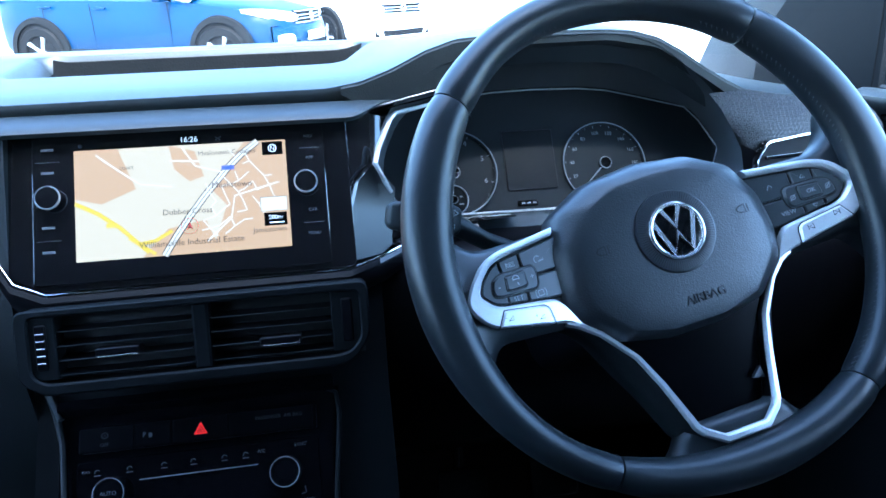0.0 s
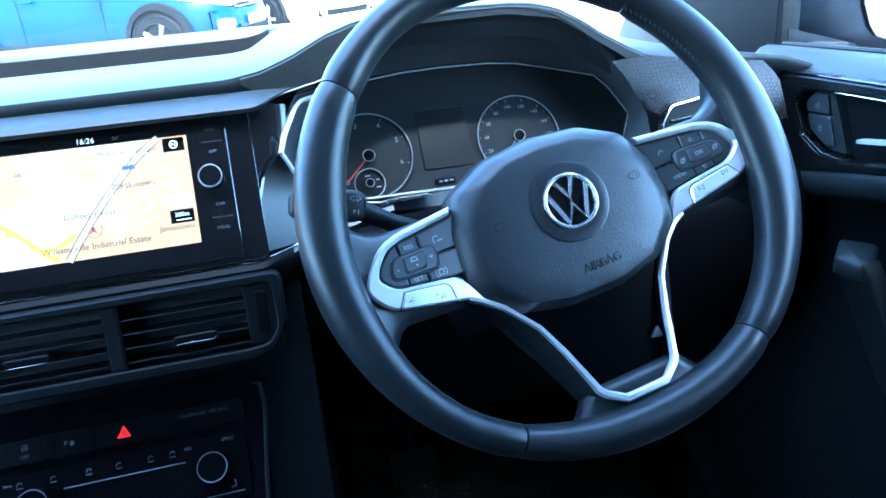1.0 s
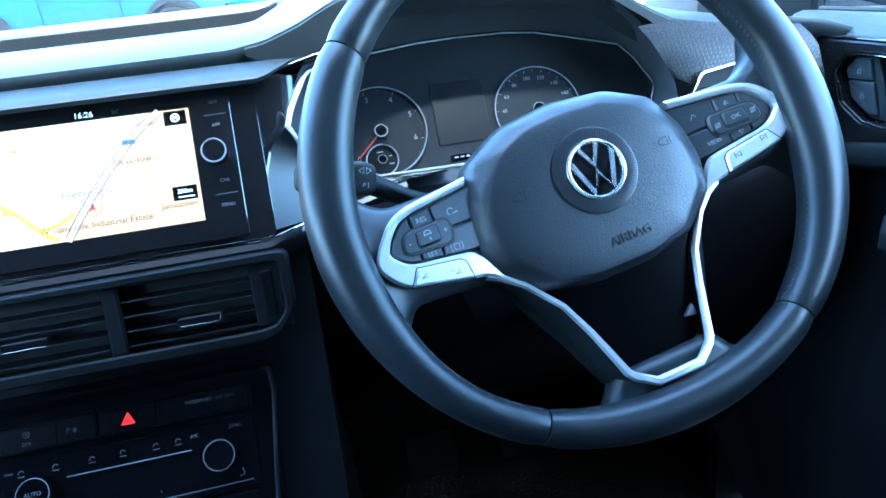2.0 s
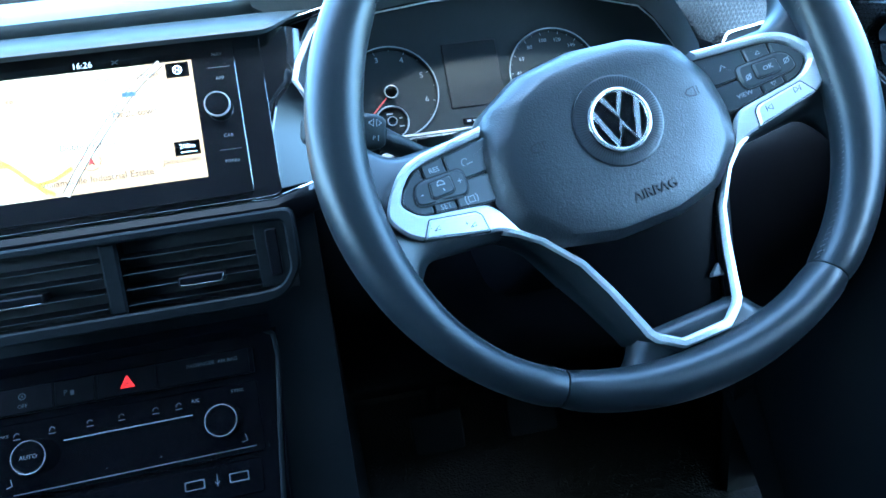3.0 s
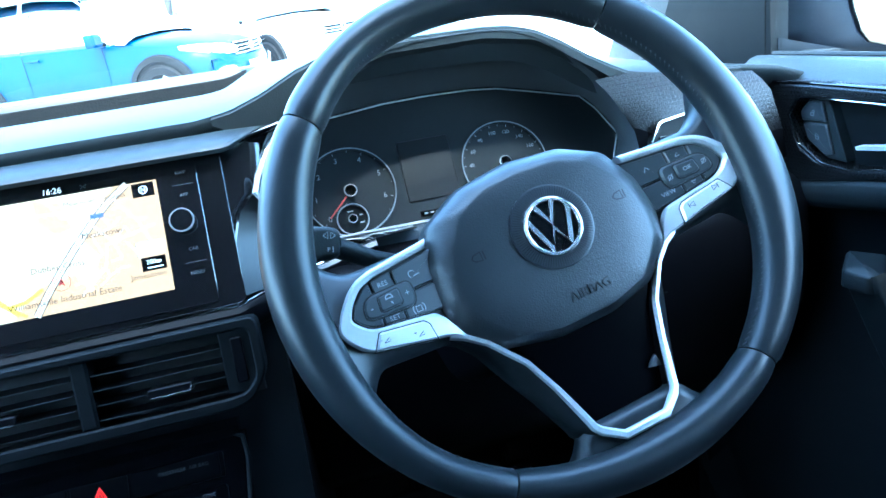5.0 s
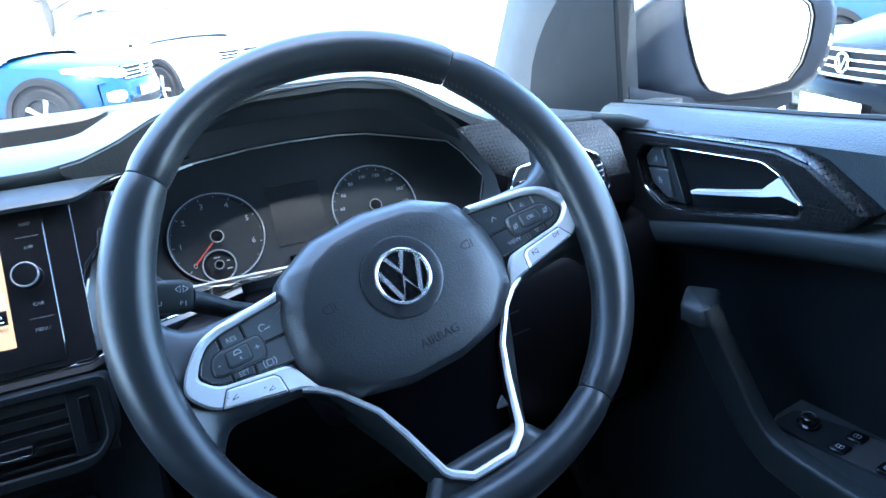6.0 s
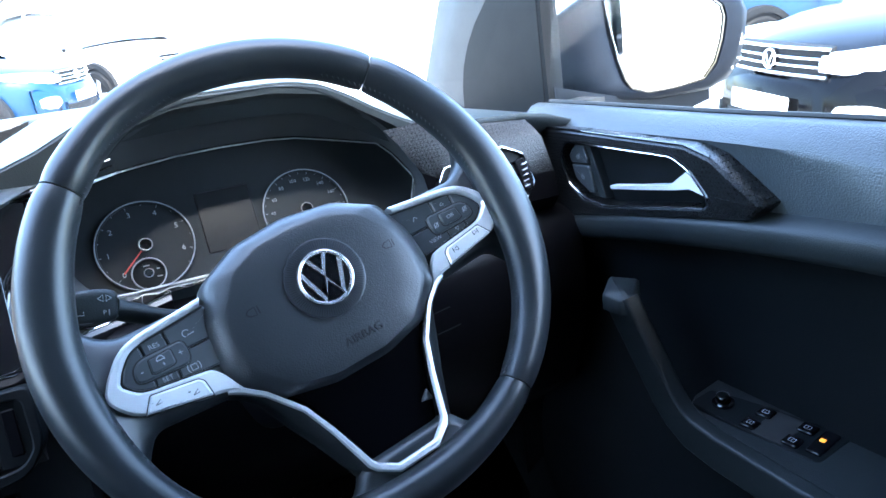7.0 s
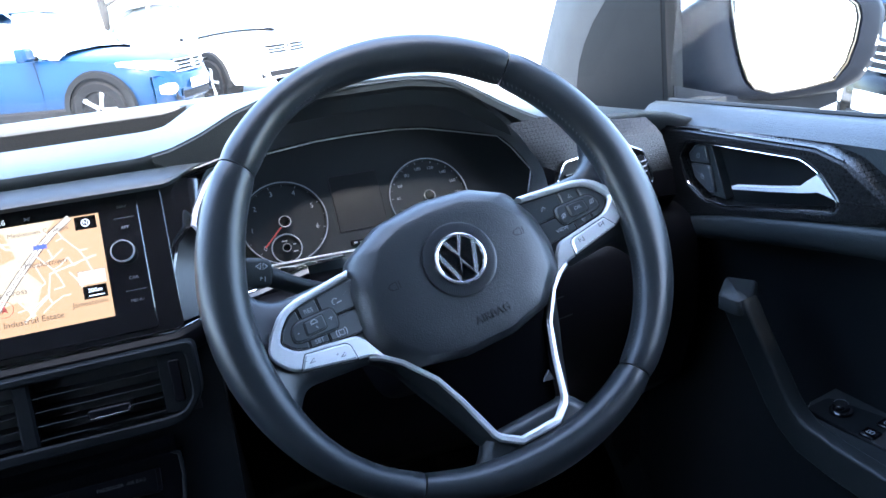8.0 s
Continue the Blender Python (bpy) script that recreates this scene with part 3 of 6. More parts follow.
part("fascia_seam", strip([(-0.2415, 0.012), (-0.2415, -0.11)], 0.0004, SCREEN, 0.0012), SOFT, display)
many("key_mark", list((plate(box(0.010, 0.0022), at2(SCREEN, -0.4685, q, 0.0023), 0.0001, 0, 0.00002) for q in (0.0020, -0.0175, -0.0640, -0.0845))), INK, display)

# ---- instrument cluster ----
cluster = thing("instrument_cluster", "dark instrument cluster with two round dials, unlit", "instrument cluster", (0, 0.25, 0))
hexagon = [(-0.185, 0.010), (-0.158, 0.066), (-0.116, 0.0795), (-0.062, 0.0850), (-0.020, 0.0862), (0.033, 0.0850), (0.064, 0.0815), (0.097, 0.0730), (0.153, 0.0575), (0.167, 0.0410), (0.184, 0.009), (0.172, -0.018), (0.150, -0.0455), (-0.149, -0.0455), (-0.172, -0.026)]
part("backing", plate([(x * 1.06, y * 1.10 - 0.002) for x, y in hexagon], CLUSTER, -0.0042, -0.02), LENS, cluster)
bezel = [CLUSTER @ Vector((x, y, 0.003)) for x, y in hexagon]
part("bezel", tube(bezel[11:14], 0.0011, 8), CHROME, cluster)
part("bezel", tube(bezel[2:12], 0.0008, 8), SILVER, cluster)
part("bezel_end", tube([(-0.184, 0.176, 0.004), (-0.190, 0.172, 0.016), (-0.1973, 0.1720, 0.0320), (-0.1930, 0.184, 0.0430), (-0.1790, 0.210, 0.0660), (-0.1730, 0.214, 0.0705), (-0.1390, 0.228, 0.0758), (-0.1200, 0.236, 0.0785), bezel[2]],
                       [0.0018, 0.0023, 0.0026, 0.0026, 0.0026, 0.0025, 0.0016, 0.0011, 0.0008], 10), SILVER, cluster, "bright silver end of the cluster bezel")
part("lower_edge", tube([CLUSTER @ Vector((x, y, 0.006)) for x, y in ((-0.155, -0.0455), (-0.02, -0.0470), (0.12, -0.047))], 0.0012, 8), SILVER, cluster, "bright line under the dials")
rows = [[SCREEN @ Vector((x, y + 0.0012, 0.0 - strip_depth(x))) for x, y in ((-0.190, -0.103), (-0.172, -0.094), (-0.150, -0.0885), (-0.130, -0.0835), (-0.1015, -0.0775), (-0.06, -0.0760))],
        [CLUSTER @ Vector((x, y, 0.007)) for x, y in ((-0.178, -0.030), (-0.160, -0.0475), (-0.145, -0.0480), (-0.125, -0.0480), (-0.100, -0.0482), (-0.06, -0.0485))]]
part("lower_lens", loft(rows, closed=False), GLOSS, cluster, "glossy black slope under the dials")


def circle(cx, cy, r, m, a0=0.0, a1=360.0, w=0.001, n=48, z=0.0):
    pts = [(cx + r * math.cos(radians(a0 + (a1 - a0) * k / n)), cy + r * math.sin(radians(a0 + (a1 - a0) * k / n))) for k in range(n + 1)]
    return strip(pts, w, m, z)


def dial(name, cx, cy, r, marks, start, step, ticks, cap):
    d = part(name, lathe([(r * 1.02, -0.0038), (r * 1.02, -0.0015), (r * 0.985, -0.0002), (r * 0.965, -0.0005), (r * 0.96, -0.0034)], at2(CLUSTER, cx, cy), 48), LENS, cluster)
    part("dial_ring", ring_tube(r, at2(CLUSTER, cx, cy), 0.0, 0.0007, 56), DIALINK, d)
    if ticks:
        part("scale", joined(*(strip([(cx + r * k * math.cos(radians(start - step * i / 2)), cy + r * k * math.sin(radians(start - step * i / 2))) for k in ((0.9, 0.955) if i % 2 == 0 else (0.93, 0.955))], 0.0006, CLUSTER, -0.003) for i in range(ticks))), DIALINK, d)
    many("figure", list((lettering(w, r * (0.17 if len(w) < 2 else 0.12), at2(CLUSTER, cx + r * 0.77 * math.cos(radians(start - step * i)), cy + r * 0.77 * math.sin(radians(start - step * i)), -0.003), 0.00003) for i, w in enumerate(marks) if w)), DIALINK, d)
    part("hub", lathe([(cap, -0.0035), (cap, 0.003), (cap * 0.86, 0.0038), (cap * 0.8, 0.003)], at2(CLUSTER, cx, cy), 24), GLOSS, d)
    part("hub_ring", ring_tube(cap, at2(CLUSTER, cx, cy), 0.003, 0.0007, 28), RING, d)
    return d


tacho = dial("rev_counter", -0.112, 0.0, 0.046, ["0", "1", "2", "3", "4", "5", "6"], 224, 40, 14, 0.0062)
part("needle", strip([(-0.112 + 0.007 * math.cos(radians(224)), 0.007 * math.sin(radians(224))), (-0.112 + 0.035 * math.cos(radians(224)), 0.035 * math.sin(radians(224)))], 0.0014, CLUSTER, 0.0005), NEEDLE, tacho, "thin red needle")
speedo = dial("speedometer", 0.0535, 0.0, 0.046, ["", "20", "40", "60", "80", "100", "120", "140", "160", "180", "200", "220"], 224, 25, 24, 0.0062)
part("needle", strip([(0.0535 + 0.007 * math.cos(radians(224)), 0.007 * math.sin(radians(224))), (0.0535 + 0.035 * math.cos(radians(224)), 0.035 * math.sin(radians(224)))], 0.0014, CLUSTER, 0.0005), DIALINK, speedo)
small = dial("temperature_gauge", -0.1155, -0.029, 0.0157, ["", "", "", "", ""], 224, 60, 0, 0.0042)
many("gauge_mark", list((plate(box(w, 0.0014), at2(CLUSTER, -0.1155 + x, -0.029 + y, -0.003), 0.0001, 0, 0.00001) for x, y, w in ((-0.001, 0.009, 0.006), (0.009, 0.004, 0.003), (0.009, -0.004, 0.005)))), DIALINK, small)
part("trip_display", plate(rounded(box(0.055, 0.066), 0.002), at2(CLUSTER, -0.028, 0.010), -0.0025, -0.005), UNLIT, cluster, "unlit display between the dials")
part("indicator_strip", plate(rounded(box(0.022, 0.006), 0.001), at2(CLUSTER, -0.036, -0.037), -0.002, -0.004), GLOSS, cluster)
many("indicator_mark", list((plate(box(0.004, 0.0018), at2(CLUSTER, -0.041 + 0.006 * i, -0.037), -0.0018, -0.003, 0.0001) for i in range(3))), DIALINK, cluster)
visor = [(-0.201, 0.178, 0.030), (-0.182, 0.2075, 0.0735), (-0.145, 0.202, 0.110), (-0.062, 0.202, 0.1310), (-0.020, 0.202, 0.1350), (0.030, 0.202, 0.1360), (0.062, 0.202, 0.1300), (0.090, 0.202, 0.1180), (0.136, 0.200, 0.082), (0.147, 0.198, 0.063), (0.160, 0.196, 0.041), (0.174, 0.183, 0.004), (0.160, 0.205, -0.045), (-0.160, 0.205, -0.048), (-0.186, 0.184, -0.020)]
middle = [tuple(0.4 * a + 0.6 * b for a, b in zip(p, q)) for p, q in zip(visor, bezel)]
middle = [(x, y, z + (0.006 if z > 0.05 else 0.0)) for x, y, z in middle]


def eased(line, times=2):
    """A closed line with its corners cut again and again."""
    pts = [Vector(p) for p in line]
    for _ in range(times):
        pts = [q for a, b in zip(pts, [*pts[1:], pts[0]]) for q in (a * 0.78 + b * 0.22, a * 0.22 + b * 0.78)]
    return pts


back_ring = [Vector((p.x * 1.02, p.y + 0.003, (p.z - 0.02) * 1.04 + 0.02)) for p in bezel]
part("visor", loft([eased(visor), eased(middle), eased(back_ring)]), HOOD, cluster, "deep visor round the dials, greyed for lens haze", smooth=70)
# Faces of the hood between pad and instruments.
hood = []
for x in np.arange(-0.222, 0.30, 0.008):
    k = mixed([(-0.222, 0.0905), (-0.200, 0.0780), (-0.173, 0.084), (-0.13, 0.093), (-0.10, 0.118), (-0.06, 0.128), (0.03, 0.129), (0.08, 0.121), (0.142, 0.083), (0.16, 0.071), (0.3, 0.06)], x)
    hood.append([(x, 0.2055, dash_lip(x) - 0.0012), (x, 0.2030, dash_lip(x) - 0.0030), (x, 0.2030, k), (x, 0.212, k - 0.004)])
part("hood_face", loft(hood, closed=False), SOFT, dashboard, "dark front face of the instrument hood")
part("hood_edge", tube([(-0.235, 0.200, 0.071), (-0.204, 0.200, 0.0762), (-0.173, 0.200, 0.083), (-0.12, 0.200, 0.0945)], 0.0007, 6), RING, dashboard, "thin bright line under the hood")
part("hood_edge", tube([(-0.215, 0.203, 0.069), (-0.173, 0.203, 0.0785), (-0.12, 0.203, 0.0885)], 0.0008, 6), GLOSS, dashboard)

# ---- right end of the dashboard: patterned trim and side vent ----
decor = [[(0.135, 0.2, 0.075), (0.17, 0.2, 0.0775), (0.215, 0.2, 0.070), (0.25, 0.196, 0.064), (0.30, 0.19, 0.06)],
         [(0.146, 0.194, 0.060), (0.172, 0.192, 0.060), (0.215, 0.190, 0.055), (0.25, 0.187, 0.052), (0.305, 0.18, 0.05)],
         [(0.156, 0.19, 0.042), (0.177, 0.184, 0.038), (0.21, 0.182, 0.042), (0.262, 0.180, 0.046), (0.31, 0.175, 0.04)],
         [(0.166, 0.187, 0.025), (0.176, 0.179, 0.020), (0.21, 0.176, 0.0), (0.27, 0.175, 0.0), (0.32, 0.17, 0.0)],
         [(0.172, 0.184, -0.01), (0.177, 0.176, -0.02), (0.21, 0.176, -0.03), (0.27, 0.175, -0.03), (0.325, 0.170, -0.03)],
         [(0.172, 0.21, -0.045), (0.18, 0.205, -0.05), (0.21, 0.205, -0.055), (0.27, 0.205, -0.055), (0.33, 0.20, -0.055)],
         [(0.172, 0.26, -0.10), (0.18, 0.26, -0.10), (0.21, 0.26, -0.10), (0.27, 0.26, -0.10), (0.33, 0.25, -0.10)]]
# End panel is blackened and sloped inwards to read as shaded.
part("end_panel", loft(decor[3:], closed=False), BUTTON, dashboard, "panel below the side vent, blackened for shade")
part("end_trim", loft(decor[:4], closed=False), PATTERN, dashboard, "black trim with a small triangle pattern")
vent_frame = axes((0.230, 0.170, 0.006), (1, -0.06, 0), (0, 0.12, 1))
side_vent = thing("side_air_vent", "angular black side air vent with chrome frame", "air vent", (0.23, 0.17, 0.0))
vo = [(-0.056, -0.020), (-0.056, 0.006), (-0.046, 0.023), (0.024, 0.034), (0.048, 0.022), (0.058, -0.012), (0.044, -0.030), (-0.04, -0.032)]
part("frame", hoop(rounded(vo, 0.004), rounded(shrunk(vo, 0.0022), 0.004), vent_frame, 0.006, -0.004, 0.0006), CHROME, side_vent, "thin chrome frame")
part("cavity", plate(rounded(shrunk(vo, 0.002), 0.004), vent_frame, 0.0005, -0.004), RUBBER, side_vent)
for q in (-0.018, -0.004, 0.010):
    part("slat", plate(box(0.092, 0.003), at2(vent_frame, 0.0, q, 0.003, 4), 0.0012, -0.002, 0.0005), GLOSS, side_vent)
part("thumbwheel", plate(rounded(box(0.012, 0.036), 0.002), at2(vent_frame, 0.046, -0.002, 0.003, 12), 0.003, -0.002), BUTTON, side_vent)
many("thumbwheel_ridge", list((plate(box(0.007, 0.0016), at2(vent_frame, 0.0465, -0.014 + 0.006 * i, 0.006, 12), 0.0012, 0, 0.0003) for i in range(5))), RING, side_vent)

# ---- centre air vents ----
centre_vent = thing("centre_air_vent", "pair of black centre air vents with slats and chrome tabs", "air vent", (-0.35, 0.1, -0.09))
vo = [(-0.488, -0.022), (-0.488, 0.034), (-0.214, 0.036), (-0.214, -0.010), (-0.228, -0.030), (-0.245, -0.034), (-0.47, -0.034)]
part("housing", hoop(rounded(vo, 0.008), rounded([(-0.478, -0.018), (-0.478, 0.028), (-0.222, 0.028), (-0.222, -0.012), (-0.232, -0.023), (-0.247, -0.0245), (-0.468, -0.0245)], 0.006), VENT, 0.004, -0.02, 0.0015), DARK, centre_vent)
part("cavity", plate(box(0.262, 0.06), at2(VENT, -0.35, 0.003), -0.015, -0.02), RUBBER, centre_vent)
part("divider", plate(box(0.013, 0.054), at2(VENT, -0.3495, 0.002), 0.001, -0.018, 0.002), DARK, centre_vent)
part("end_block", plate(rounded(box(0.024, 0.05), 0.002), at2(VENT, -0.2335, 0.003), 0.001, -0.018, 0.001), DARK, centre_vent)
part("end_block", plate(rounded(box(0.020, 0.05), 0.002), at2(VENT, -0.469, 0.003), 0.001, -0.018, 0.001), DARK, centre_vent)
part("thumbwheel", plate(rounded(box(0.009, 0.036), 0.002), at2(VENT, -0.2325, 0.004), 0.0028, -0.002, 0.001), BUTTON, centre_vent)
ridged = part("thumbwheel", plate(rounded(box(0.009, 0.036), 0.002), at2(VENT, -0.4695, 0.004), 0.0028, -0.002, 0.001), BUTTON, centre_vent)
many("thumbwheel_ridge", list((plate(box(0.006, 0.001), at2(VENT, -0.4695, -0.008 + 0.0058 * i, 0.0028), 0.0008, 0, 0.0003) for i in range(5))), RING, ridged)
for x0, x1 in ((-0.4585, -0.357), (-0.342, -0.2455)):
    for q in (-0.019, -0.0075, 0.004, 0.0155):
        part("slat", joined(loft([[VENT @ Vector((x, q + dy, n)) for dy, n in ((-0.0007, 0.0), (0.0003, 0.0004), (0.0030, -0.013), (0.0020, -0.0135))] for x in (x0, x1)], caps=True)), BUTTON, centre_vent)
        part("slat_edge", tube([VENT @ Vector((x0 + 0.001, q, 0.0006)), VENT @ Vector((x1 - 0.001, q, 0.0006))], 0.0005, 6), SOFT, centre_vent)
for x0, x1, q in ((-0.430, -0.397, -0.0035), (-0.304, -0.271, -0.0075)):
    tab = part("slide_tab", plate(rounded(box(x1 - x0, 0.007), 0.002), at2(VENT, (x0 + x1) / 2, q), 0.004, -0.01, 0.001), BUTTON, centre_vent)
    part("tab_edge", tube([VENT @ Vector((x0 + 0.002, q - 0.003, 0.0043)), VENT @ Vector((x1 - 0.002, q - 0.003, 0.0043)), *([VENT @ Vector((x1, q + 0.001, 0.0040))] if x0 > -0.35 else [])], 0.0005, 6), BADGE, tab)


# ---- climate panel ----
climate = thing("climate_control_panel", "glossy black climate control panel with two round knobs", "control panel", (-0.365, 0.08, -0.2))
part("fascia", plate([(-0.48, 0.024), (-0.246, 0.024), (-0.252, -0.13), (-0.475, -0.13)], CLIMATE, -0.001, -0.02), FASCIA, climate)
part("side_rail", tube([CLIMATE @ Vector(p) for p in ((-0.487, 0.040, 0.002), (-0.481, 0.026, 0.003), (-0.4745, 0.0, 0.003), (-0.470, -0.06, 0.003), (-0.466, -0.13, 0.002))], [0.003, 0.003, 0.0024, 0.0022, 0.0022], 8), SOFT, climate)
part("rail_cap", plate([(-0.4895, 0.041), (-0.4825, 0.041), (-0.4745, 0.020), (-0.4775, 0.018)], CLIMATE, 0.0075, 0.001, 0.001), PAD, climate, "small satin corner of the panel")
part("side_rail", tube([CLIMATE @ Vector(p) for p in ((-0.262, 0.026, 0.0), (-0.2485, 0.018, 0.002), (-0.2465, 0.0, 0.003), (-0.2525, -0.06, 0.003), (-0.258, -0.13, 0.002))], 0.0021, 8), DARK, climate)
part("top_lip", loft([[CLIMATE @ Vector((x, q, n)) for q, n in ((0.0205, -0.004), (0.0205, 0.004), (0.026, 0.008), (0.034, 0.008), (0.036, -0.004))] for x in (-0.478, -0.25)], caps=True), FASCIA, climate)
row = part("button_carrier", plate(rounded(box(0.196, 0.0205), 0.002), at2(CLIMATE, -0.3645, 0.0), 0.0015, -0.001, 0.0005), BUTTON, climate)
for i, (x, w) in enumerate(((-0.4405, 0.043), (-0.4035, 0.030), (-0.3645, 0.045), (-0.3055, 0.072))):
    part("button", plate(rounded(box(w - 0.001, 0.0195), 0.0015), at2(CLIMATE, x, 0.0), 0.0026, 0.0, 0.0005), BUTTON, row)
tri = [(-0.0056, -0.0045), (0.0056, -0.0045), (0.0, 0.0055)]
part("hazard_symbol", hoop(tri, shrunk(tri, 0.0013), at2(CLIMATE, -0.364, 0.0, 0.0026), 0.0003, 0, 0.0001), HAZARD, row, "red warning triangle")
part("hazard_symbol", hoop(shrunk(tri, 0.0019), shrunk(tri, 0.0026), at2(CLIMATE, -0.364, 0.0, 0.0026), 0.0003, 0, 0.0001), HAZARD, row)
part("hazard_field", plate(shrunk(tri, 0.0008), at2(CLIMATE, -0.364, 0.0, 0.0026), 0.0001, 0, 0.00005), material("dull_red", (0.03, 0.002, 0.002), 0.4), row)
many("button_name", (lettering("PASSENGER  AIR BAG", 0.0042, at2(CLIMATE, -0.2985, 0.003, 0.0027), 0.00003), lettering("P", 0.0058, at2(CLIMATE, -0.410, 0.0, 0.0027), 0.00003), plate(box(0.0028, 0.0035), at2(CLIMATE, -0.405, -0.0005, 0.0027), 0.0001, 0, 0.00002),
                            lettering("OFF", 0.0042, at2(CLIMATE, -0.4415, -0.0045, 0.0027), 0.00003), circle(-0.4415, 0.003, 0.0024, CLIMATE, w=0.0005, n=16, z=0.0028), lettering("A", 0.0032, at2(CLIMATE, -0.4415, 0.003, 0.0027), 0.00003)), INK, row)
unit = part("control_block", plate(rounded(box(0.197, 0.056), 0.003), at2(CLIMATE, -0.3645, -0.0445), 0.0012, -0.002, 0.0006), FASCIA, climate)
for kx, w in ((-0.4339, "AUTO"), (-0.2944, "")):
    k = at2(CLIMATE, kx, -0.0436)
    knob = part("knob", lathe([(0.0132, 0.0), (0.0130, 0.006), (0.0126, 0.013), (0.0118, 0.0142), (0.0110, 0.0136)], k, 40), FASCIA, climate, "round black knob with chrome ring")
    part("knob_ring", ring_tube(0.0120, k, 0.0140, 0.0004), RING, knob)
    if w:
        part("knob_name", lettering(w, 0.0046, at2(k, 0, 0, 0.0139), 0.00003), INK, knob)
many("display_line", (strip([(-0.4136, -0.0355), (-0.3178, -0.0350)], 0.0008, CLIMATE, 0.0016),), DIALINK, climate)
part("lower_line", strip([(-0.4509, -0.0690), (-0.272, -0.0672)], 0.0008, CLIMATE, 0.0016), INK, climate)
many("control_name", (lettering("A/C", 0.0040, at2(CLIMATE, -0.3145, -0.0245, 0.0014), 0.00003), lettering("SYNC", 0.0042, at2(CLIMATE, -0.2815, -0.0225, 0.0014), 0.00003), lettering("MAX", 0.0030, at2(CLIMATE, -0.4560, -0.0250, 0.0014), 0.00003),
                             *(joined(circle(x, -0.026, 0.002, CLIMATE, 20, 200, 0.0006, 8, 0.0015), strip([(x - 0.0025, -0.0285), (x + 0.0025, -0.0285)], 0.0007, CLIMATE, 0.0015)) for x in (-0.447, -0.4215, -0.394, -0.3705, -0.345, -0.3275)),
                             lettering("+", 0.0040, at2(CLIMATE, -0.3440, -0.062, 0.0014), 0.00003), lettering("-", 0.0040, at2(CLIMATE, -0.3840, -0.062, 0.0014), 0.00003)), INK, climate)
many("seat_heat_sign", list((joined(strip([(x, -0.057), (x + 0.001, -0.062), (x - 0.003, -0.063)], 0.0008, CLIMATE, 0.0015)) for x in (-0.2795, -0.4525))), INK, climate)
ports = part("usb_panel", plate(rounded(box(0.13, 0.026), 0.003), at2(CLIMATE, -0.335, -0.0895), 0.0004, -0.002, 0.0005), FASCIA, climate)
for x in (-0.3215, -0.288):
    part("usb_port", hoop(rounded(box(0.0150, 0.0072), 0.001), rounded(box(0.0132, 0.0055), 0.001), at2(CLIMATE, x, -0.0880, 0.0004), 0.0006, 0, 0.0002), INK, ports)
part("usb_sign", joined(strip([(-0.3045, -0.092), (-0.3045, -0.083)], 0.0007, CLIMATE, 0.0008), strip([(-0.3065, -0.088), (-0.3045, -0.0905), (-0.3025, -0.088)], 0.0006, CLIMATE, 0.0008)), INK, ports)

# ---- steering wheel ----
wheel = thing("steering_wheel", "black leather steering wheel with satin silver spoke trim, turned slightly", "steering wheel", (-0.004, 0, 0))
RIM = at2(WHEEL, -0.003, 0.004, 0.006)


# Inner and outer radius of the rim round the wheel, in millimetres: swollen at the thumb rests, flattened at the foot.
RIM_IN = [(0, 148.5), (15, 152.5), (30, 154), (45, 155.5), (60, 157.5), (75, 157.5), (90, 158.5), (104, 162), (115, 162.5), (125, 159.5), (135, 156), (145, 153), (158, 150.5), (172, 151), (186, 152),
          (199, 155), (210, 158.5), (220, 159.5), (230, 159), (240, 156.5), (250, 153), (260, 150.5), (270, 149.5), (280, 150.5), (290, 152.5), (300, 155.5), (312, 155.5), (322, 154.5), (336, 152.5), (350, 149), (360, 148.5)]
RIM_OUT = [(0, 185.5), (30, 186.5), (60, 187.5), (90, 188), (110, 187.5), (130, 186), (150, 184.3), (180, 183.5), (200, 182.5), (220, 181.5), (235, 180), (250, 178), (270, 177), (290, 178.5), (305, 181.5), (320, 184), (340, 185), (360, 185.5)]


def rim_reach(a):
    """Centre radius and half thickness of the rim at an angle in radians."""
    d = math.degrees(a)
    lo = sum(mixed(RIM_IN, (d + k) % 360) for k in (-6, -3, 0, 3, 6)) / 5000
    hi = sum(mixed(RIM_OUT, (d + k) % 360) for k in (-6, -3, 0, 3, 6)) / 5000
    return (lo + hi) / 2, (hi - lo) / 2


def rim_centre(a):
    r = rim_reach(a)[0]
    return r * math.cos(a), r * math.sin(a)


def rim_section(name, a0, a1, label=""):
    n = max(6, int(abs(a1 - a0) / 2))
    rings = []
    nor = RIM.to_3x3() @ Vector((0, 0, 1))
    for i in range(n + 1):
        a = radians(a0 + (a1 - a0) * i / n)
        x, y = rim_centre(a)
        c = RIM @ Vector((x, y, 0))
        out = (RIM.to_3x3() @ Vector((math.cos(a), math.sin(a), 0))).normalized()
        r1 = rim_reach(a)[1]
        r2 = 0.0165 + 0.12 * (r1 - 0.014)
        edge = 1.0 - (0.09 if i in (0, n) else 0.025 if i in (1, n - 1) else 0.0)
        ring = []
        for k in range(24):
            b = k * math.tau / 24
            s = 1.0 + 0.05 * math.cos(2 * b + 0.6)
            ring.append(c + out * (r1 * s * edge * math.cos(b)) + nor * (r2 * s * edge * math.sin(b)))
        rings.append(ring)
    return part(name, loft(rings, caps=True), LEATHER, wheel, label)


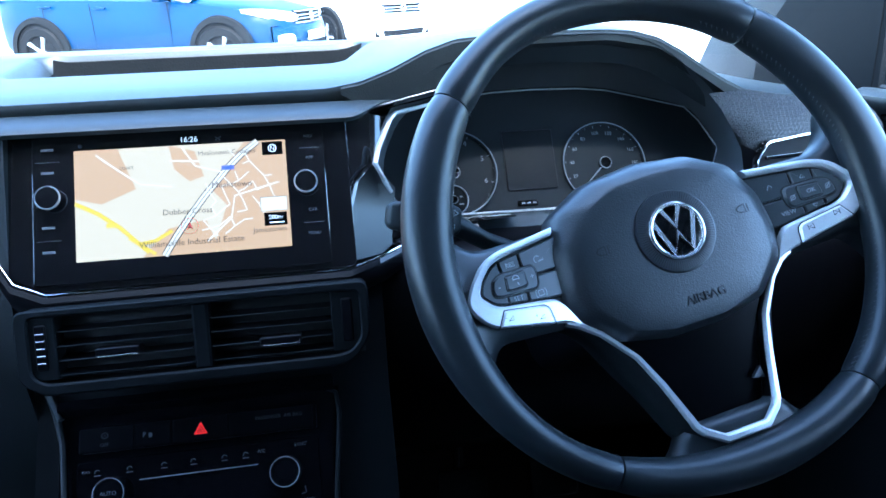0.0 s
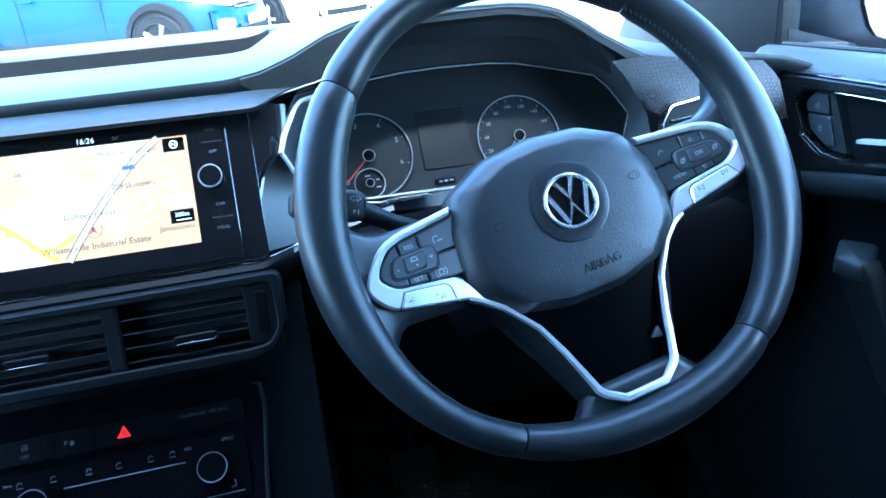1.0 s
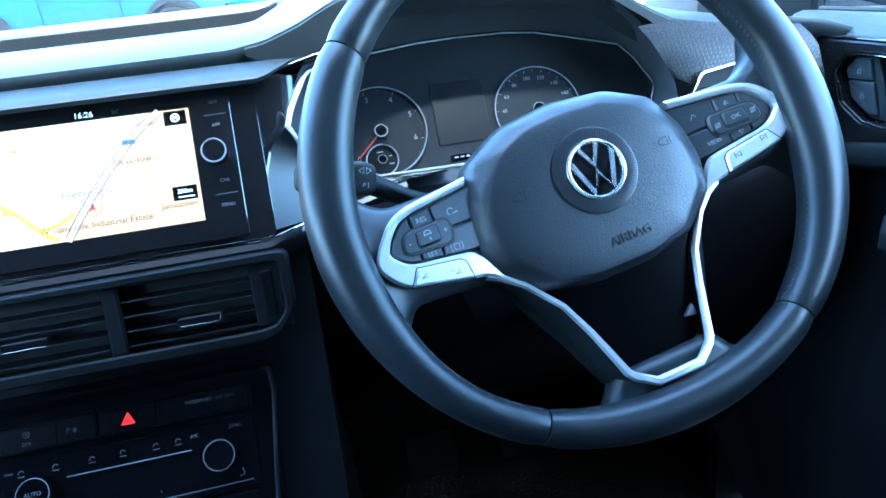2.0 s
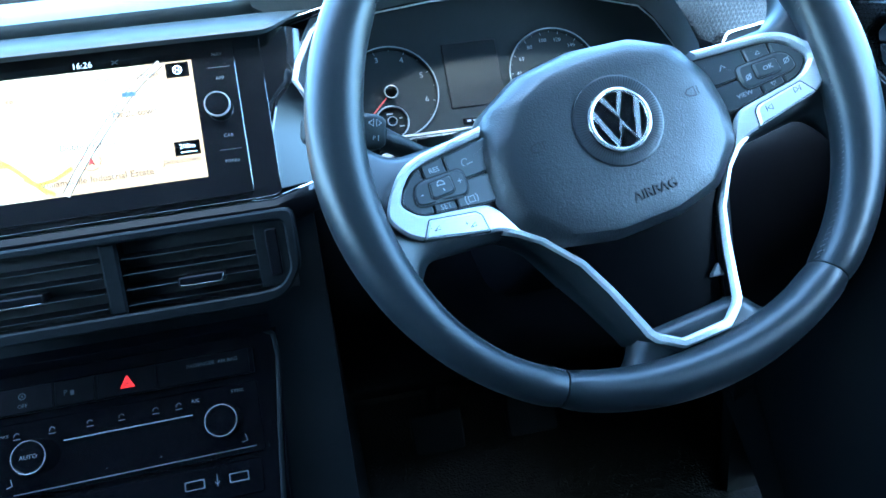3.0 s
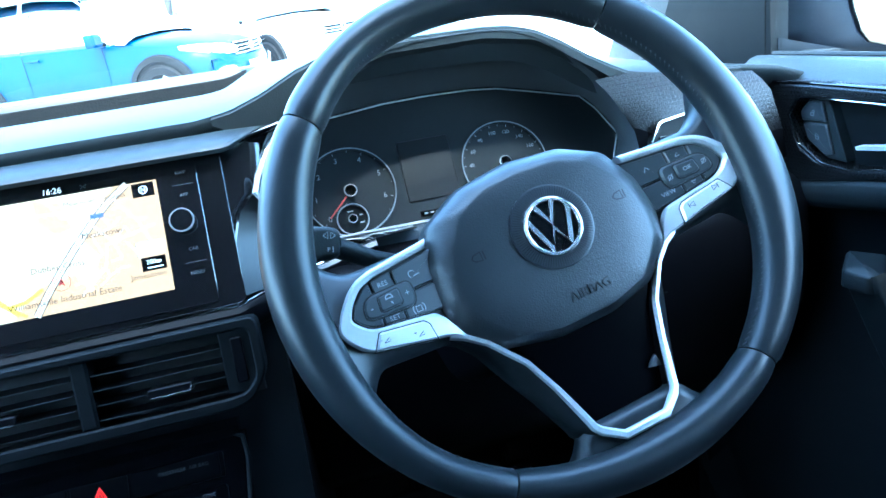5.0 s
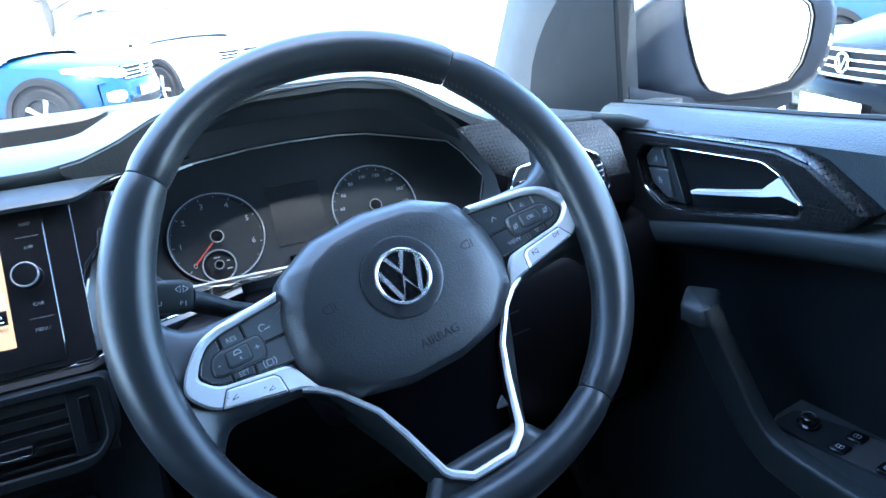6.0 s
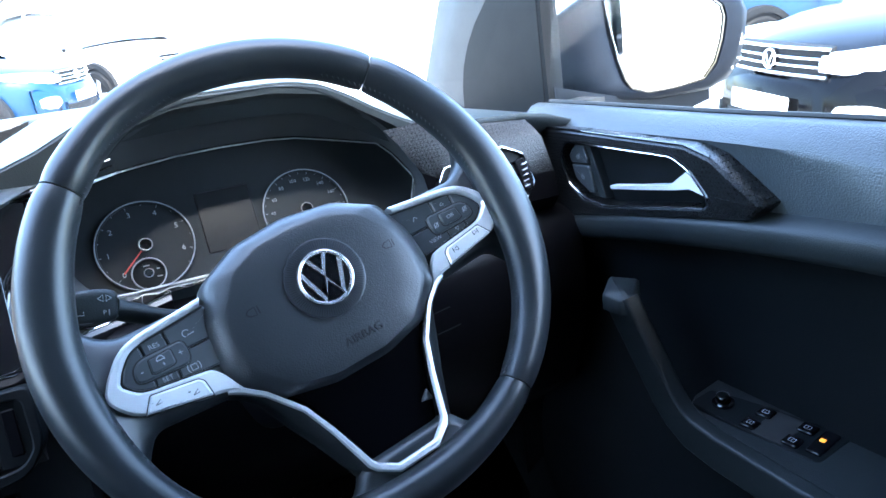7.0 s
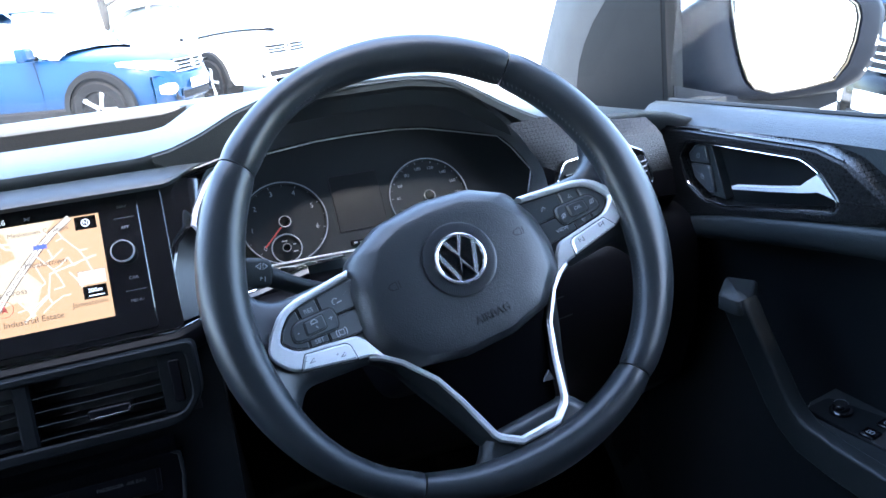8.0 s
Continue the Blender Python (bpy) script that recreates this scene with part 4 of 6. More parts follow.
part("rim_core", tube([RIM @ Vector((*rim_centre(a), 0)) for a in np.linspace(0, math.tau, 73)[:-1]], 0.0090, 10, True, up=RIM.to_3x3() @ Vector((0, 0, 1))), RUBBER, wheel)
rim_section("rim_top", 48.2, 133.8, "smooth leather upper rim")
rim_section("rim_grip", 134.2, 236.3, "smooth leather grip")
rim_section("rim_bottom", 236.7, 303.3, "flattened leather lower rim")
rim_section("rim_grip", 303.7, 407.8, "smooth leather grip")
bits = []
for a0, a1 in ((100, 172), (190, 236), (304, 350), (8, 60)):
    for a in np.arange(a0, a1, 1.55):
        e = radians(a)
        r, w = rim_reach(e)
        p = RIM @ Vector(((r - w * 1.0) * math.cos(e), (r - w * 1.0) * math.sin(e), 0.0030))
        q = RIM @ Vector(((r - w * 0.97) * math.cos(e + 0.014), (r - w * 0.97) * math.sin(e + 0.014), 0.0062))
        bits.append(tube([p, q], 0.0005, 5))
tagged(part("stitching", joined(*bits), THREAD, wheel, "dark stitches along the inner seam"), kind="stuff")

# Spokes under the trim, a little behind the cover.
# The spokes rise from the hub towards the rim.
RISING = {s: WHEEL @ Matrix(((1, 0, 0, 0), (0, 1, 0, 0), (s * 0.24, 0, 1, -0.0340), (0, 0, 0, 1))) for s in (-1, 1)}
for s in (-1, 1):
    PADS = RISING[s]
    arm = [(0.05, 0.030), (0.118, 0.0270), (0.136, 0.0265), (0.149, 0.036), (0.158, 0.060), (0.174, 0.052), (0.174, -0.062), (0.157, -0.072), (0.149, -0.052), (0.139, -0.038), (0.09, -0.0415), (0.05, -0.045)]
    part("spoke", plate(rounded([(s * x, y) for x, y in arm], 0.010, 5), PADS, 0.0005, -0.022, 0.006), LEATHER, wheel, smooth=70)
vee = [(0.078, -0.034), (0.066, -0.050), (0.0485, -0.0745), (0.0395, -0.097), (0.0295, -0.1285), (0.0145, -0.139)]
vee = [*[(-x, y) for x, y in vee], *reversed(vee)]
foot = [(-0.062, -0.150), (-0.047, -0.143), (-0.037, -0.128), (0.037, -0.128), (0.047, -0.143), (0.062, -0.150), (0.052, -0.166), (-0.052, -0.166)]
part("spoke_foot", plate(rounded(foot, 0.008, 5), WHEEL, 0.0, -0.02, 0.006), LEATHER, wheel, smooth=70)
part("lower_spoke", plate(rounded(vee, 0.004), WHEEL, -0.010, -0.022, 0.003), SPOKE, wheel, "glossy black lower spoke panel")
# Trim: a frame round each key pad, and one line down round the lower spoke.
outer = [(0.0770, 0.0290), (0.1225, 0.0222), (0.1325, 0.0188), (0.1395, 0.0138), (0.1485, 0.0030), (0.1530, -0.0050), (0.1540, -0.0095), (0.1518, -0.0150), (0.1458, -0.0228), (0.1400, -0.0268), (0.1340, -0.0284), (0.1020, -0.0355), (0.0915, -0.0368), (0.0840, -0.0395), (0.0765, -0.0450)]
inner = [(0.0790, 0.0236), (0.1198, 0.0178), (0.1302, 0.0142), (0.1345, 0.0105), (0.1400, 0.0040), (0.1433, -0.0025), (0.1428, -0.0055), (0.1386, -0.0102), (0.1347, -0.0132), (0.1290, -0.0148), (0.1200, -0.0158), (0.1000, -0.0184), (0.0915, -0.0196), (0.0860, -0.0255), (0.0790, -0.0400)]
for s in (-1, 1):
    PADS = RISING[s]
    o, i = ([(s * x, y) for x, y in p] for p in (outer, inner))
    part("spoke_trim", band(bent(o, 0.003), bent(i, 0.003), PADS, 0.0062, -0.006, 0.0018), SILVER, wheel, "satin silver frame round the keys")
    i = [(s * x, y) for x, y in ((0.070, 0.0250), (0.1198, 0.0178), (0.1302, 0.0142), (0.1345, 0.0105), (0.1400, 0.0040), (0.1433, -0.0025), (0.1428, -0.0055), (0.1386, -0.0102), (0.1347, -0.0132), (0.1290, -0.0148), (0.0915, -0.0196), (0.070, -0.0205))]
    pad = part("key_pad", plate(rounded(i, 0.002), PADS, 0.0010, -0.004, 0.0005), RUBBER, wheel)
    keys = ([(0.1243, 0.0152), (0.1295, 0.0133), (0.1335, 0.0101), (0.1390, 0.0038), (0.1420, -0.0025), (0.1415, -0.0050), (0.1378, -0.0093), (0.1340, -0.0121), (0.1290, -0.0136), (0.1252, -0.0142), (0.1243, 0.0)],
            [(0.1083, 0.0178), (0.1236, 0.0158), (0.1236, 0.0030), (0.1083, 0.0030)], [(0.0700, 0.0232), (0.1076, 0.0180), (0.1076, 0.0002), (0.0700, 0.0010)],
            [(0.0700, 0.0002), (0.1090, -0.0006), (0.1097, -0.0160), (0.0920, -0.0183), (0.0700, -0.0192)], [(0.1098, -0.0015), (0.1244, -0.0015), (0.1248, -0.0140), (0.1104, -0.0159)])
    for pts in keys:
        part("key", plate(rounded(shrunk([(s * x, y) for x, y in pts], 0.00035), 0.0010), PADS, 0.0036, 0.0005, 0.0008), KEY, pad)
    rocker = [(0.1320, 0.0030), (0.1290, 0.0054), (0.1250, 0.0065), (0.1015, 0.0072), (0.0992, 0.0052), (0.0986, 0.0), (0.0993, -0.0052), (0.1013, -0.0086), (0.1043, -0.0094), (0.1305, -0.0083), (0.1340, -0.0064), (0.1338, -0.0010)]
    flip = lambda pts: [(s * x, y) for x, y in pts]
    part("rocker_gap", plate(rounded(flip(shrunk(rocker, -0.0011)), 0.002), PADS, 0.0039, 0.0005, 0.0003), RUBBER, pad)
    rk = part("rocker", plate(rounded(flip(rocker), 0.002), PADS, 0.0056, 0.002, 0.0013), KEY, pad, "raised rocker key")
    ok = [(0.1228, 0.0035), (0.1092, 0.0048), (0.1082, 0.0036), (0.1084, -0.0046), (0.1104, -0.0058), (0.1220, -0.0062), (0.1240, -0.0050)]
    part("centre_key_gap", plate(rounded(flip(shrunk(ok, -0.0008)), 0.001), PADS, 0.0059, 0.003, 0.0003), RUBBER, rk)
    part("centre_key", plate(rounded(flip(ok), 0.001), PADS, 0.0072, 0.003, 0.0010), KEY, rk)
    bar = [(0.1376, -0.0276), (0.1310, -0.0174), (0.1015, -0.0216), (0.0986, -0.0245), (0.0974, -0.0355)]
    part("button_gap", plate(rounded(flip(shrunk(bar, -0.0007)), 0.0012), PADS, 0.0065, -0.002, 0.0003), RUBBER, wheel)
    b = part("trim_button", plate(rounded(flip(bar), 0.0012), PADS, 0.0078, -0.003, 0.0014), SILVER, wheel, "silver rocker button in the trim")
    K = lambda x, y, z=0.0037: at2(PADS, s * x, y, z)
    if s < 0:
        many("key_name", (lettering("RES", 0.0046, K(0.1160, 0.0110)), lettering("SET", 0.0046, K(0.1172, -0.0122)), joined(circle(-0.0950, 0.0100, 0.0024, PADS, 30, 240, 0.0006, 10, 0.0038), strip([(-0.0945, 0.0085), (-0.0900, 0.0090)], 0.0007, PADS, 0.0038)),
                          joined(hoop(box(0.0044, 0.0042), box(0.0034, 0.0032), K(0.1000, -0.0128), 0.0001, 0, 0.00001), circle(-0.1000, -0.0128, 0.0042, PADS, 140, 220, 0.0006, 8, 0.0038), circle(-0.1000, -0.0128, 0.0042, PADS, -40, 40, 0.0006, 8, 0.0038))), KEYINK, pad)
        many("rocker_sign", (lettering("-", 0.0062, K(0.1290, -0.0015, 0.0057)), lettering("+", 0.0062, K(0.1033, -0.0005, 0.0057)), joined(circle(-0.1160, 0.0008, 0.0024, PADS, -20, 200, 0.0007, 10, 0.0074), strip([(-0.1185, 0.0006), (-0.1135, 0.0006)], 0.0007, PADS, 0.0074), strip([(-0.1155, -0.0018), (-0.1150, -0.0036)], 0.0009, PADS, 0.0074))), KEYINK, rk)
        many("button_sign", (*(joined(strip([(x - 0.002, y - 0.0012), (x + 0.002, y + 0.0012), (x + 0.002, y - 0.0012), (x - 0.002, y - 0.0012)], 0.0005, PADS, 0.0080)) for x, y in ((-0.1285, -0.0235), (-0.1065, -0.0285))), lettering("-", 0.004, K(0.1320, -0.0222, 0.0079)), lettering("+", 0.004, K(0.1100, -0.0268, 0.0079))), EMBOSS, b)
    else:
        tri2 = lambda x, y, d: strip([(x - 0.0016, y - 0.001 * d), (x, y + 0.0014 * d), (x + 0.0016, y - 0.001 * d), (x - 0.0016, y - 0.001 * d)], 0.0006, PADS, 0.0038)
        many("key_name", (lettering("VIEW", 0.0044, K(0.0985, -0.0115)), tri2(0.1160, 0.0112, 1), tri2(0.1175, -0.0118, -1), strip([(0.090, 0.0090), (0.092, 0.0125), (0.094, 0.0100)], 0.0008, PADS, 0.0038)), KEYINK, pad)
        many("rocker_sign", (lettering("OK", 0.0044, K(0.1160, -0.0008, 0.0073)), *(joined(circle(x, y, 0.0016, PADS, 0, 360, 0.0006, 10, 0.0058), strip([(x - 0.002, y - 0.002), (x + 0.002, y + 0.002)], 0.0007, PADS, 0.0058)) for x, y in ((0.1035, -0.002), (0.1290, -0.001)))), KEYINK, rk)
        many("button_sign", list((joined(strip([(x - 0.0018 * d, y - 0.0018), (x + 0.0015 * d, y), (x - 0.0018 * d, y + 0.0018), (x - 0.0018 * d, y - 0.0018)], 0.0006, PADS, 0.0080), strip([(x + 0.0022 * d, y - 0.0018), (x + 0.0022 * d, y + 0.0018)], 0.0006, PADS, 0.0080)) for x, y, d in ((0.1260, -0.0215, 1), (0.1065, -0.0260, -1)))), EMBOSS, b)
half = [(0.0885, -0.0375, -0.0095, 0.0026), (0.0800, -0.0420, -0.0100, 0.0025), (0.0680, -0.0520, -0.0085, 0.0021), (0.0505, -0.0745, -0.0050, 0.0020), (0.0412, -0.0970, -0.0015, 0.0022), (0.0325, -0.1235, 0.0020, 0.0026),
        (0.0310, -0.1285, 0.0025, 0.0028), (0.0280, -0.1325, 0.0035, 0.0030), (0.0155, -0.1408, 0.0070, 0.0031)]
path = [*[(-x, y, z, w) for x, y, z, w in half], *reversed(half)]
rings, skirt = [], []
for k, (x, y, z, w) in enumerate(path):
    a, b = path[max(0, k - 1)], path[min(len(path) - 1, k + 1)]
    d = Vector((b[0] - a[0], b[1] - a[1])).normalized()
    nx, ny = -d.y, d.x
    rings.append([WHEEL @ Vector((x + nx * f * w, y + ny * f * w, z + h)) for f, h in ((-1.1, -0.005), (-1.0, -0.0008), (-0.5, 0.0012), (0.5, 0.0014), (0.9, 0.0), (1.0, -0.0030))])
    reach = mixed([(-0.145, 0.0095), (-0.125, 0.0100), (-0.075, 0.0140), (-0.04, 0.004)], y)
    skirt.append([WHEEL @ Vector((x - nx * f, y - ny * f, z + h)) for f, h in ((w * 0.8, -0.0022), (w + 0.001, -0.0028), (reach * 0.8, -0.0110), (reach, -0.0150), (reach * 1.02, -0.032))])
part("lower_trim", loft(rings, caps=True), SILVER, wheel, "satin silver line round the lower spoke")
part("lower_spoke_skirt", loft(skirt, closed=False), SOFT, wheel, "dark plastic flank of the lower spoke", smooth=50)
# Small grey piece takes the place of a reflection in the gloss panel.
part("spoke_glint", plate([(0.0315, -0.106), (0.0325, -0.1145), (0.024, -0.1125), (0.0255, -0.1105)], WHEEL, -0.0045, -0.008, 0.0004), KEY, wheel, "small grey piece standing for a reflection on the lower spoke")
# Airbag cover.
face = [(0.0, 0.0450), (0.028, 0.0430), (0.050, 0.0335), (0.0670, 0.0120), (0.0725, -0.0130), (0.0700, -0.0350), (0.0510, -0.0560), (0.020, -0.0640)]
face = [*face, *[(-x, y) for x, y in reversed(face) if x > 0]]
base = [(0.0, 0.0592), (0.043, 0.0540), (0.0750, 0.0370), (0.0880, 0.0085), (0.0900, -0.0180), (0.0850, -0.0410), (0.0600, -0.0630), (0.022, -0.0715)]
base = [*base, *[(-x, y) for x, y in reversed(base) if x > 0]]
fo, ba = rounded(face, 0.005, 3), rounded(base, 0.005, 3)
mixr = lambda k: [(a[0] * (1 - k) + b[0] * k, a[1] * (1 - k) + b[1] * k) for a, b in zip(fo, ba)]
rings = [[WHEEL @ Vector((x, y, z)) for x, y in p] for p, z in
         ((ba, -0.030), (mixr(0.92), -0.018), (mixr(0.70), -0.0095), (mixr(0.35), -0.0040), (fo, -0.0004), ([(x * 0.96, y * 0.96) for x, y in fo], 0.0004), ([(x * 0.75, y * 0.75) for x, y in fo], 0.0014), ([(x * 0.5, y * 0.5) for x, y in fo], 0.0018))]
cover = part("airbag_cover", loft(rings, caps=True), AIRBAG, wheel, "grained dark grey airbag cover", smooth=28)
E0 = at2(WHEEL, 0.004, -0.0002) @ Matrix.Diagonal((0.93, 0.93, 1.0, 1.0))
part("emblem_dish", lathe([(0.0318, 0.0005), (0.0318, 0.0030), (0.0306, 0.0035), (0.0225, 0.0024)], E0, 48), DISH, cover, "fine-lined round dish")
tagged(part("dish_fluting", joined(*(strip([(0.0235 * math.cos(a), 0.0235 * math.sin(a)), (0.0305 * math.cos(a), 0.0305 * math.sin(a))], 0.0004, E0, 0.0040) for a in np.linspace(0, math.tau, 97)[:-1])), SOFT, cover), kind="stuff")
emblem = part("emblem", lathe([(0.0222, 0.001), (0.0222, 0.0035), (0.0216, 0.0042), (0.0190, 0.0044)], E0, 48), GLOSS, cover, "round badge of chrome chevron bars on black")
part("emblem_ring", ring_tube(0.0207, E0, 0.0046, 0.0015, 48, 8), BADGE, emblem)


def chevron(pts, w):
    rings = []
    for k, (x, y) in enumerate(pts):
        a, b = pts[max(0, k - 1)], pts[min(len(pts) - 1, k + 1)]
        d = (Vector(b) - Vector(a)).normalized()
        rings.append([E0 @ Vector((x - d.y * f * w, y + d.x * f * w, 0.0044 + h)) for f, h in ((-1, -0.001), (-0.8, 0.0009), (0.8, 0.0009), (1, -0.001))])
    return loft(rings, caps=True)


part("emblem_bar", chevron([(-0.0078, 0.0188), (0.0, 0.0030), (0.0078, 0.0188)], 0.0022), BADGE, emblem)
part("emblem_bar", chevron([(-0.0170, 0.0108), (-0.0072, -0.0165), (0.0, -0.0010), (0.0072, -0.0165), (0.0170, 0.0108)], 0.0022), BADGE, emblem)
part("airbag_word", lettering("AIRBAG", 0.0088, at2(WHEEL, 0.0090, -0.0490, 0.0014), 0.0007), EMBOSS, cover, "pressed letters")
for hx in (-0.0525, 0.0575):
    part("horn_sign", joined(strip([(hx - 0.004, 0.0), (hx - 0.002, 0.0022), (hx + 0.003, 0.0030), (hx + 0.003, -0.0030), (hx - 0.002, -0.0022), (hx - 0.004, 0.0)], 0.0008, at2(WHEEL, 0, 0.001), 0.0019), strip([(hx + 0.005, -0.003), (hx + 0.005, 0.003)], 0.0008, at2(WHEEL, 0, 0.001), 0.0019)), EMBOSS, cover)

# ---- steering column and stalks ----
column = thing("steering_column_shroud", "black plastic steering column shroud", "steering column", (0, 0.1, -0.05))
COL = axes((0, 0, 0), (1, 0, 0), (0, math.sin(TILT), math.cos(TILT)))
rings = []
for n, w, top, low in ((-0.030, 0.052, 0.040, -0.060), (-0.045, 0.060, 0.046, -0.066), (-0.10, 0.066, 0.040, -0.075), (-0.16, 0.072, 0.02, -0.085), (-0.20, 0.075, 0.0, -0.09)):
    ring = [(-w * 0.7, top), (w * 0.7, top), (w, top * 0.4), (w, low * 0.5), (w * 0.7, low), (-w * 0.7, low), (-w, low * 0.5), (-w, top * 0.4)]
    rings.append([COL @ Vector((x, y, n)) for x, y in rounded(ring, 0.014)])
# Shroud is blacker than its plastic, to stand for the shade behind the wheel.
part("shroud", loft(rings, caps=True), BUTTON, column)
part("shroud_gap", plate(rounded(box(0.146, 0.002), 0.0005), axes((0, 0.115, -0.035), (1, 0, 0), (0, 0.3, 1)), 0.03, -0.03, 0.0005), RUBBER, column)


def stalk(name, s, label):
    st = thing(name, label, "lever", (s * 0.08, 0.085, -0.02))
    part("stem", tube([(s * 0.055, 0.104, -0.046), (s * 0.085, 0.100, -0.038), (s * 0.115, 0.093, -0.024), (s * 0.142, 0.084, -0.006)], [0.0065, 0.0068, 0.0075, 0.0085], 14), SOFT, st, "tapering stem")
    A = axes((s * 0.167, 0.080, 0.0025), (1, 0, 0.17 * s), (-0.17 * s, 0.25, 0.955))
    rings = []
    for u, h, d in ((-0.0300, 0.0050, 0.0035), (-0.0285, 0.0085, 0.0065), (-0.0250, 0.0108, 0.0088), (-0.015, 0.0122, 0.0100), (0.012, 0.0130, 0.0105), (0.021, 0.0126, 0.0100), (0.0262, 0.0108, 0.0088), (0.0285, 0.0085, 0.0070)):
        rings.append([A @ Vector((-s * u, y, n)) for y, n in rounded([(-h, -d), (h, -d), (h, d), (-h, d)], 0.55 * min(h, d), 4)])
    part("head", loft(rings, caps=True), SOFT, st, "rounded lever head with printed signs", smooth=60)
    # Pale lines imitate highlights along the head's upper and lower edges.
    many("head_glint", (strip([(s * 0.018, 0.0105), (-s * 0.010, 0.0112)], 0.0005, A, 0.0104), strip([(s * 0.018, -0.0105), (-s * 0.012, -0.0112)], 0.0005, A, 0.0104)), INK, st)
    G = at2(A, -s * 0.0205 - 0.019, 0.002)
    many("head_sign", (strip([(0.0145, 0.004), (0.018, 0.0065), (0.018, 0.0015), (0.0145, 0.004)], 0.0006, G, 0.0106), strip([(0.0235, 0.004), (0.020, 0.0065), (0.020, 0.0015), (0.0235, 0.004)], 0.0006, G, 0.0106),
                       lettering("P", 0.0045, at2(G, 0.0185, -0.0065, 0.0105)), strip([(0.0215, -0.0085), (0.0215, -0.0045)], 0.0006, G, 0.0106),
                       strip([(-0.002, -0.0040), (0.001, -0.0070), (0.005, -0.0070), (0.005, -0.0045)], 0.0006, G, 0.0106)), KEYINK, st)
    return st


stalk("indicator_stalk", -1, "dark grey indicator lever behind the steering wheel")
stalk("wiper_stalk", 1, "dark grey wiper lever behind the steering wheel")

# ---- driver's door ----
door = thing("driver_door", "closed driver's door, dark grained plastic with patterned trim", "car door", (0.37, -0.2, -0.3))
ystations = [0.31, 0.288, 0.25, 0.2, 0.15, 0.1, 0.05, 0.0, -0.05, -0.1, -0.16, -0.25, -0.4, -0.6, -0.85]


def sill(y):
    return mixed([(-0.85, 0.035), (-0.119, 0.051), (0.017, 0.054), (0.131, 0.058), (0.289, 0.063), (0.31, 0.063)], y)


def crease(y):
    return mixed([(-0.85, 0.02), (-0.142, 0.033), (-0.01, 0.039), (0.192, 0.0445), (0.31, 0.045)], y)


def strip_top(y):
    return mixed([(-0.85, -0.005), (-0.155, -0.026), (-0.082, -0.031), (-0.026, -0.036), (0.1, -0.052), (0.213, -0.069), (0.31, -0.083)], y)


rings = []
for y in ystations:
    s, c, m = sill(y), crease(y), strip_top(y)
    deep = mixed([(-0.85, 0.352), (-0.25, 0.355), (-0.085, 0.368), (0.2, 0.376), (0.31, 0.37)], y)
    rings.append([(0.43, y, s - 0.01), (0.405, y, s - 0.002), (0.399, y, s), (0.388, y, s - 0.003), (0.374, y, c + 0.003), (0.366, y, c - 0.004), (deep, y, c - 0.010), (deep, y, m + 0.008)])
part("upper_panel", loft(rings, closed=False), DOORPAD, door, "dark grey pebble-grained upper door panel", smooth=50)
rings = []
for y in ystations:
    m = strip_top(y)
    deep = mixed([(-0.85, 0.352), (-0.25, 0.355), (-0.085, 0.368), (0.2, 0.376), (0.31, 0.37)], y)
    rings.append([(deep, y, m + 0.009), (0.346, y, m + 0.004), (0.342, y, m - 0.002), (0.344, y, m - 0.018), (0.350, y, m - 0.024), (0.362, y, m - 0.028)])
part("middle_strip", loft(rings, closed=False), SOFT, door, "grained strip along the door", smooth=50)
rings = []
for y in ystations:
    m = strip_top(y)
    rings.append([(0.361, y, m - 0.027), (0.372, y, m - 0.04), (0.382, y, -0.13), (0.384, y, -0.20), (0.372, y, -0.30), (0.350, y, -0.40), (0.345, y, -0.52), (0.36, y, -0.62)])
# Lower door panel takes the shade-darkened plastic.
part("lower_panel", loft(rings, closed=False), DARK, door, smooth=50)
# Patterned trim round the handle; the door frame's u axis points to the rear.
do = [(-0.288, 0.0425), (-0.166, 0.0405), (0.0, 0.0335), (0.030, 0.0245), (0.0850, -0.0120), (0.0680, -0.0270), (0.018, -0.0335), (-0.10, -0.049), (-0.235, -0.070), (-0.262, -0.030), (-0.285, 0.01)]
di = [(-0.176, 0.0270), (-0.150, 0.0268), (-0.015, 0.0222), (0.005, 0.0120), (0.0265, -0.0115), (0.0245, -0.0215), (-0.02, -0.0265), (-0.115, -0.0395), (-0.150, -0.036), (-0.178, -0.020), (-0.190, 0.010)]
part("handle_trim", hoop(rounded(do, 0.0035), rounded(di, 0.006), DOOR, 0.006, -0.02, 0.003), PATTERN, door, "black trim with a triangle pattern round the handle")
part("trim_line", tube([DOOR @ Vector((x, y, 0.0058)) for x, y in rounded(di, 0.006)], 0.0008, 8, True, up=(-1, 0, 0)), CHROME, door)
# Black bar draws the shadow along the trim's upper edge.
part("trim_shadow_line", tube([DOOR @ Vector((x, y, 0.004)) for x, y in ((-0.285, 0.043), (-0.166, 0.0412), (0.0, 0.0345), (0.03, 0.0255))], 0.0012, 8), GLOSS, door)
part("handle_bowl", plate(rounded(shrunk(di, -0.001), 0.006), DOOR, -0.016, -0.02, 0.001), DARK, door, "dark hollow behind the handle")
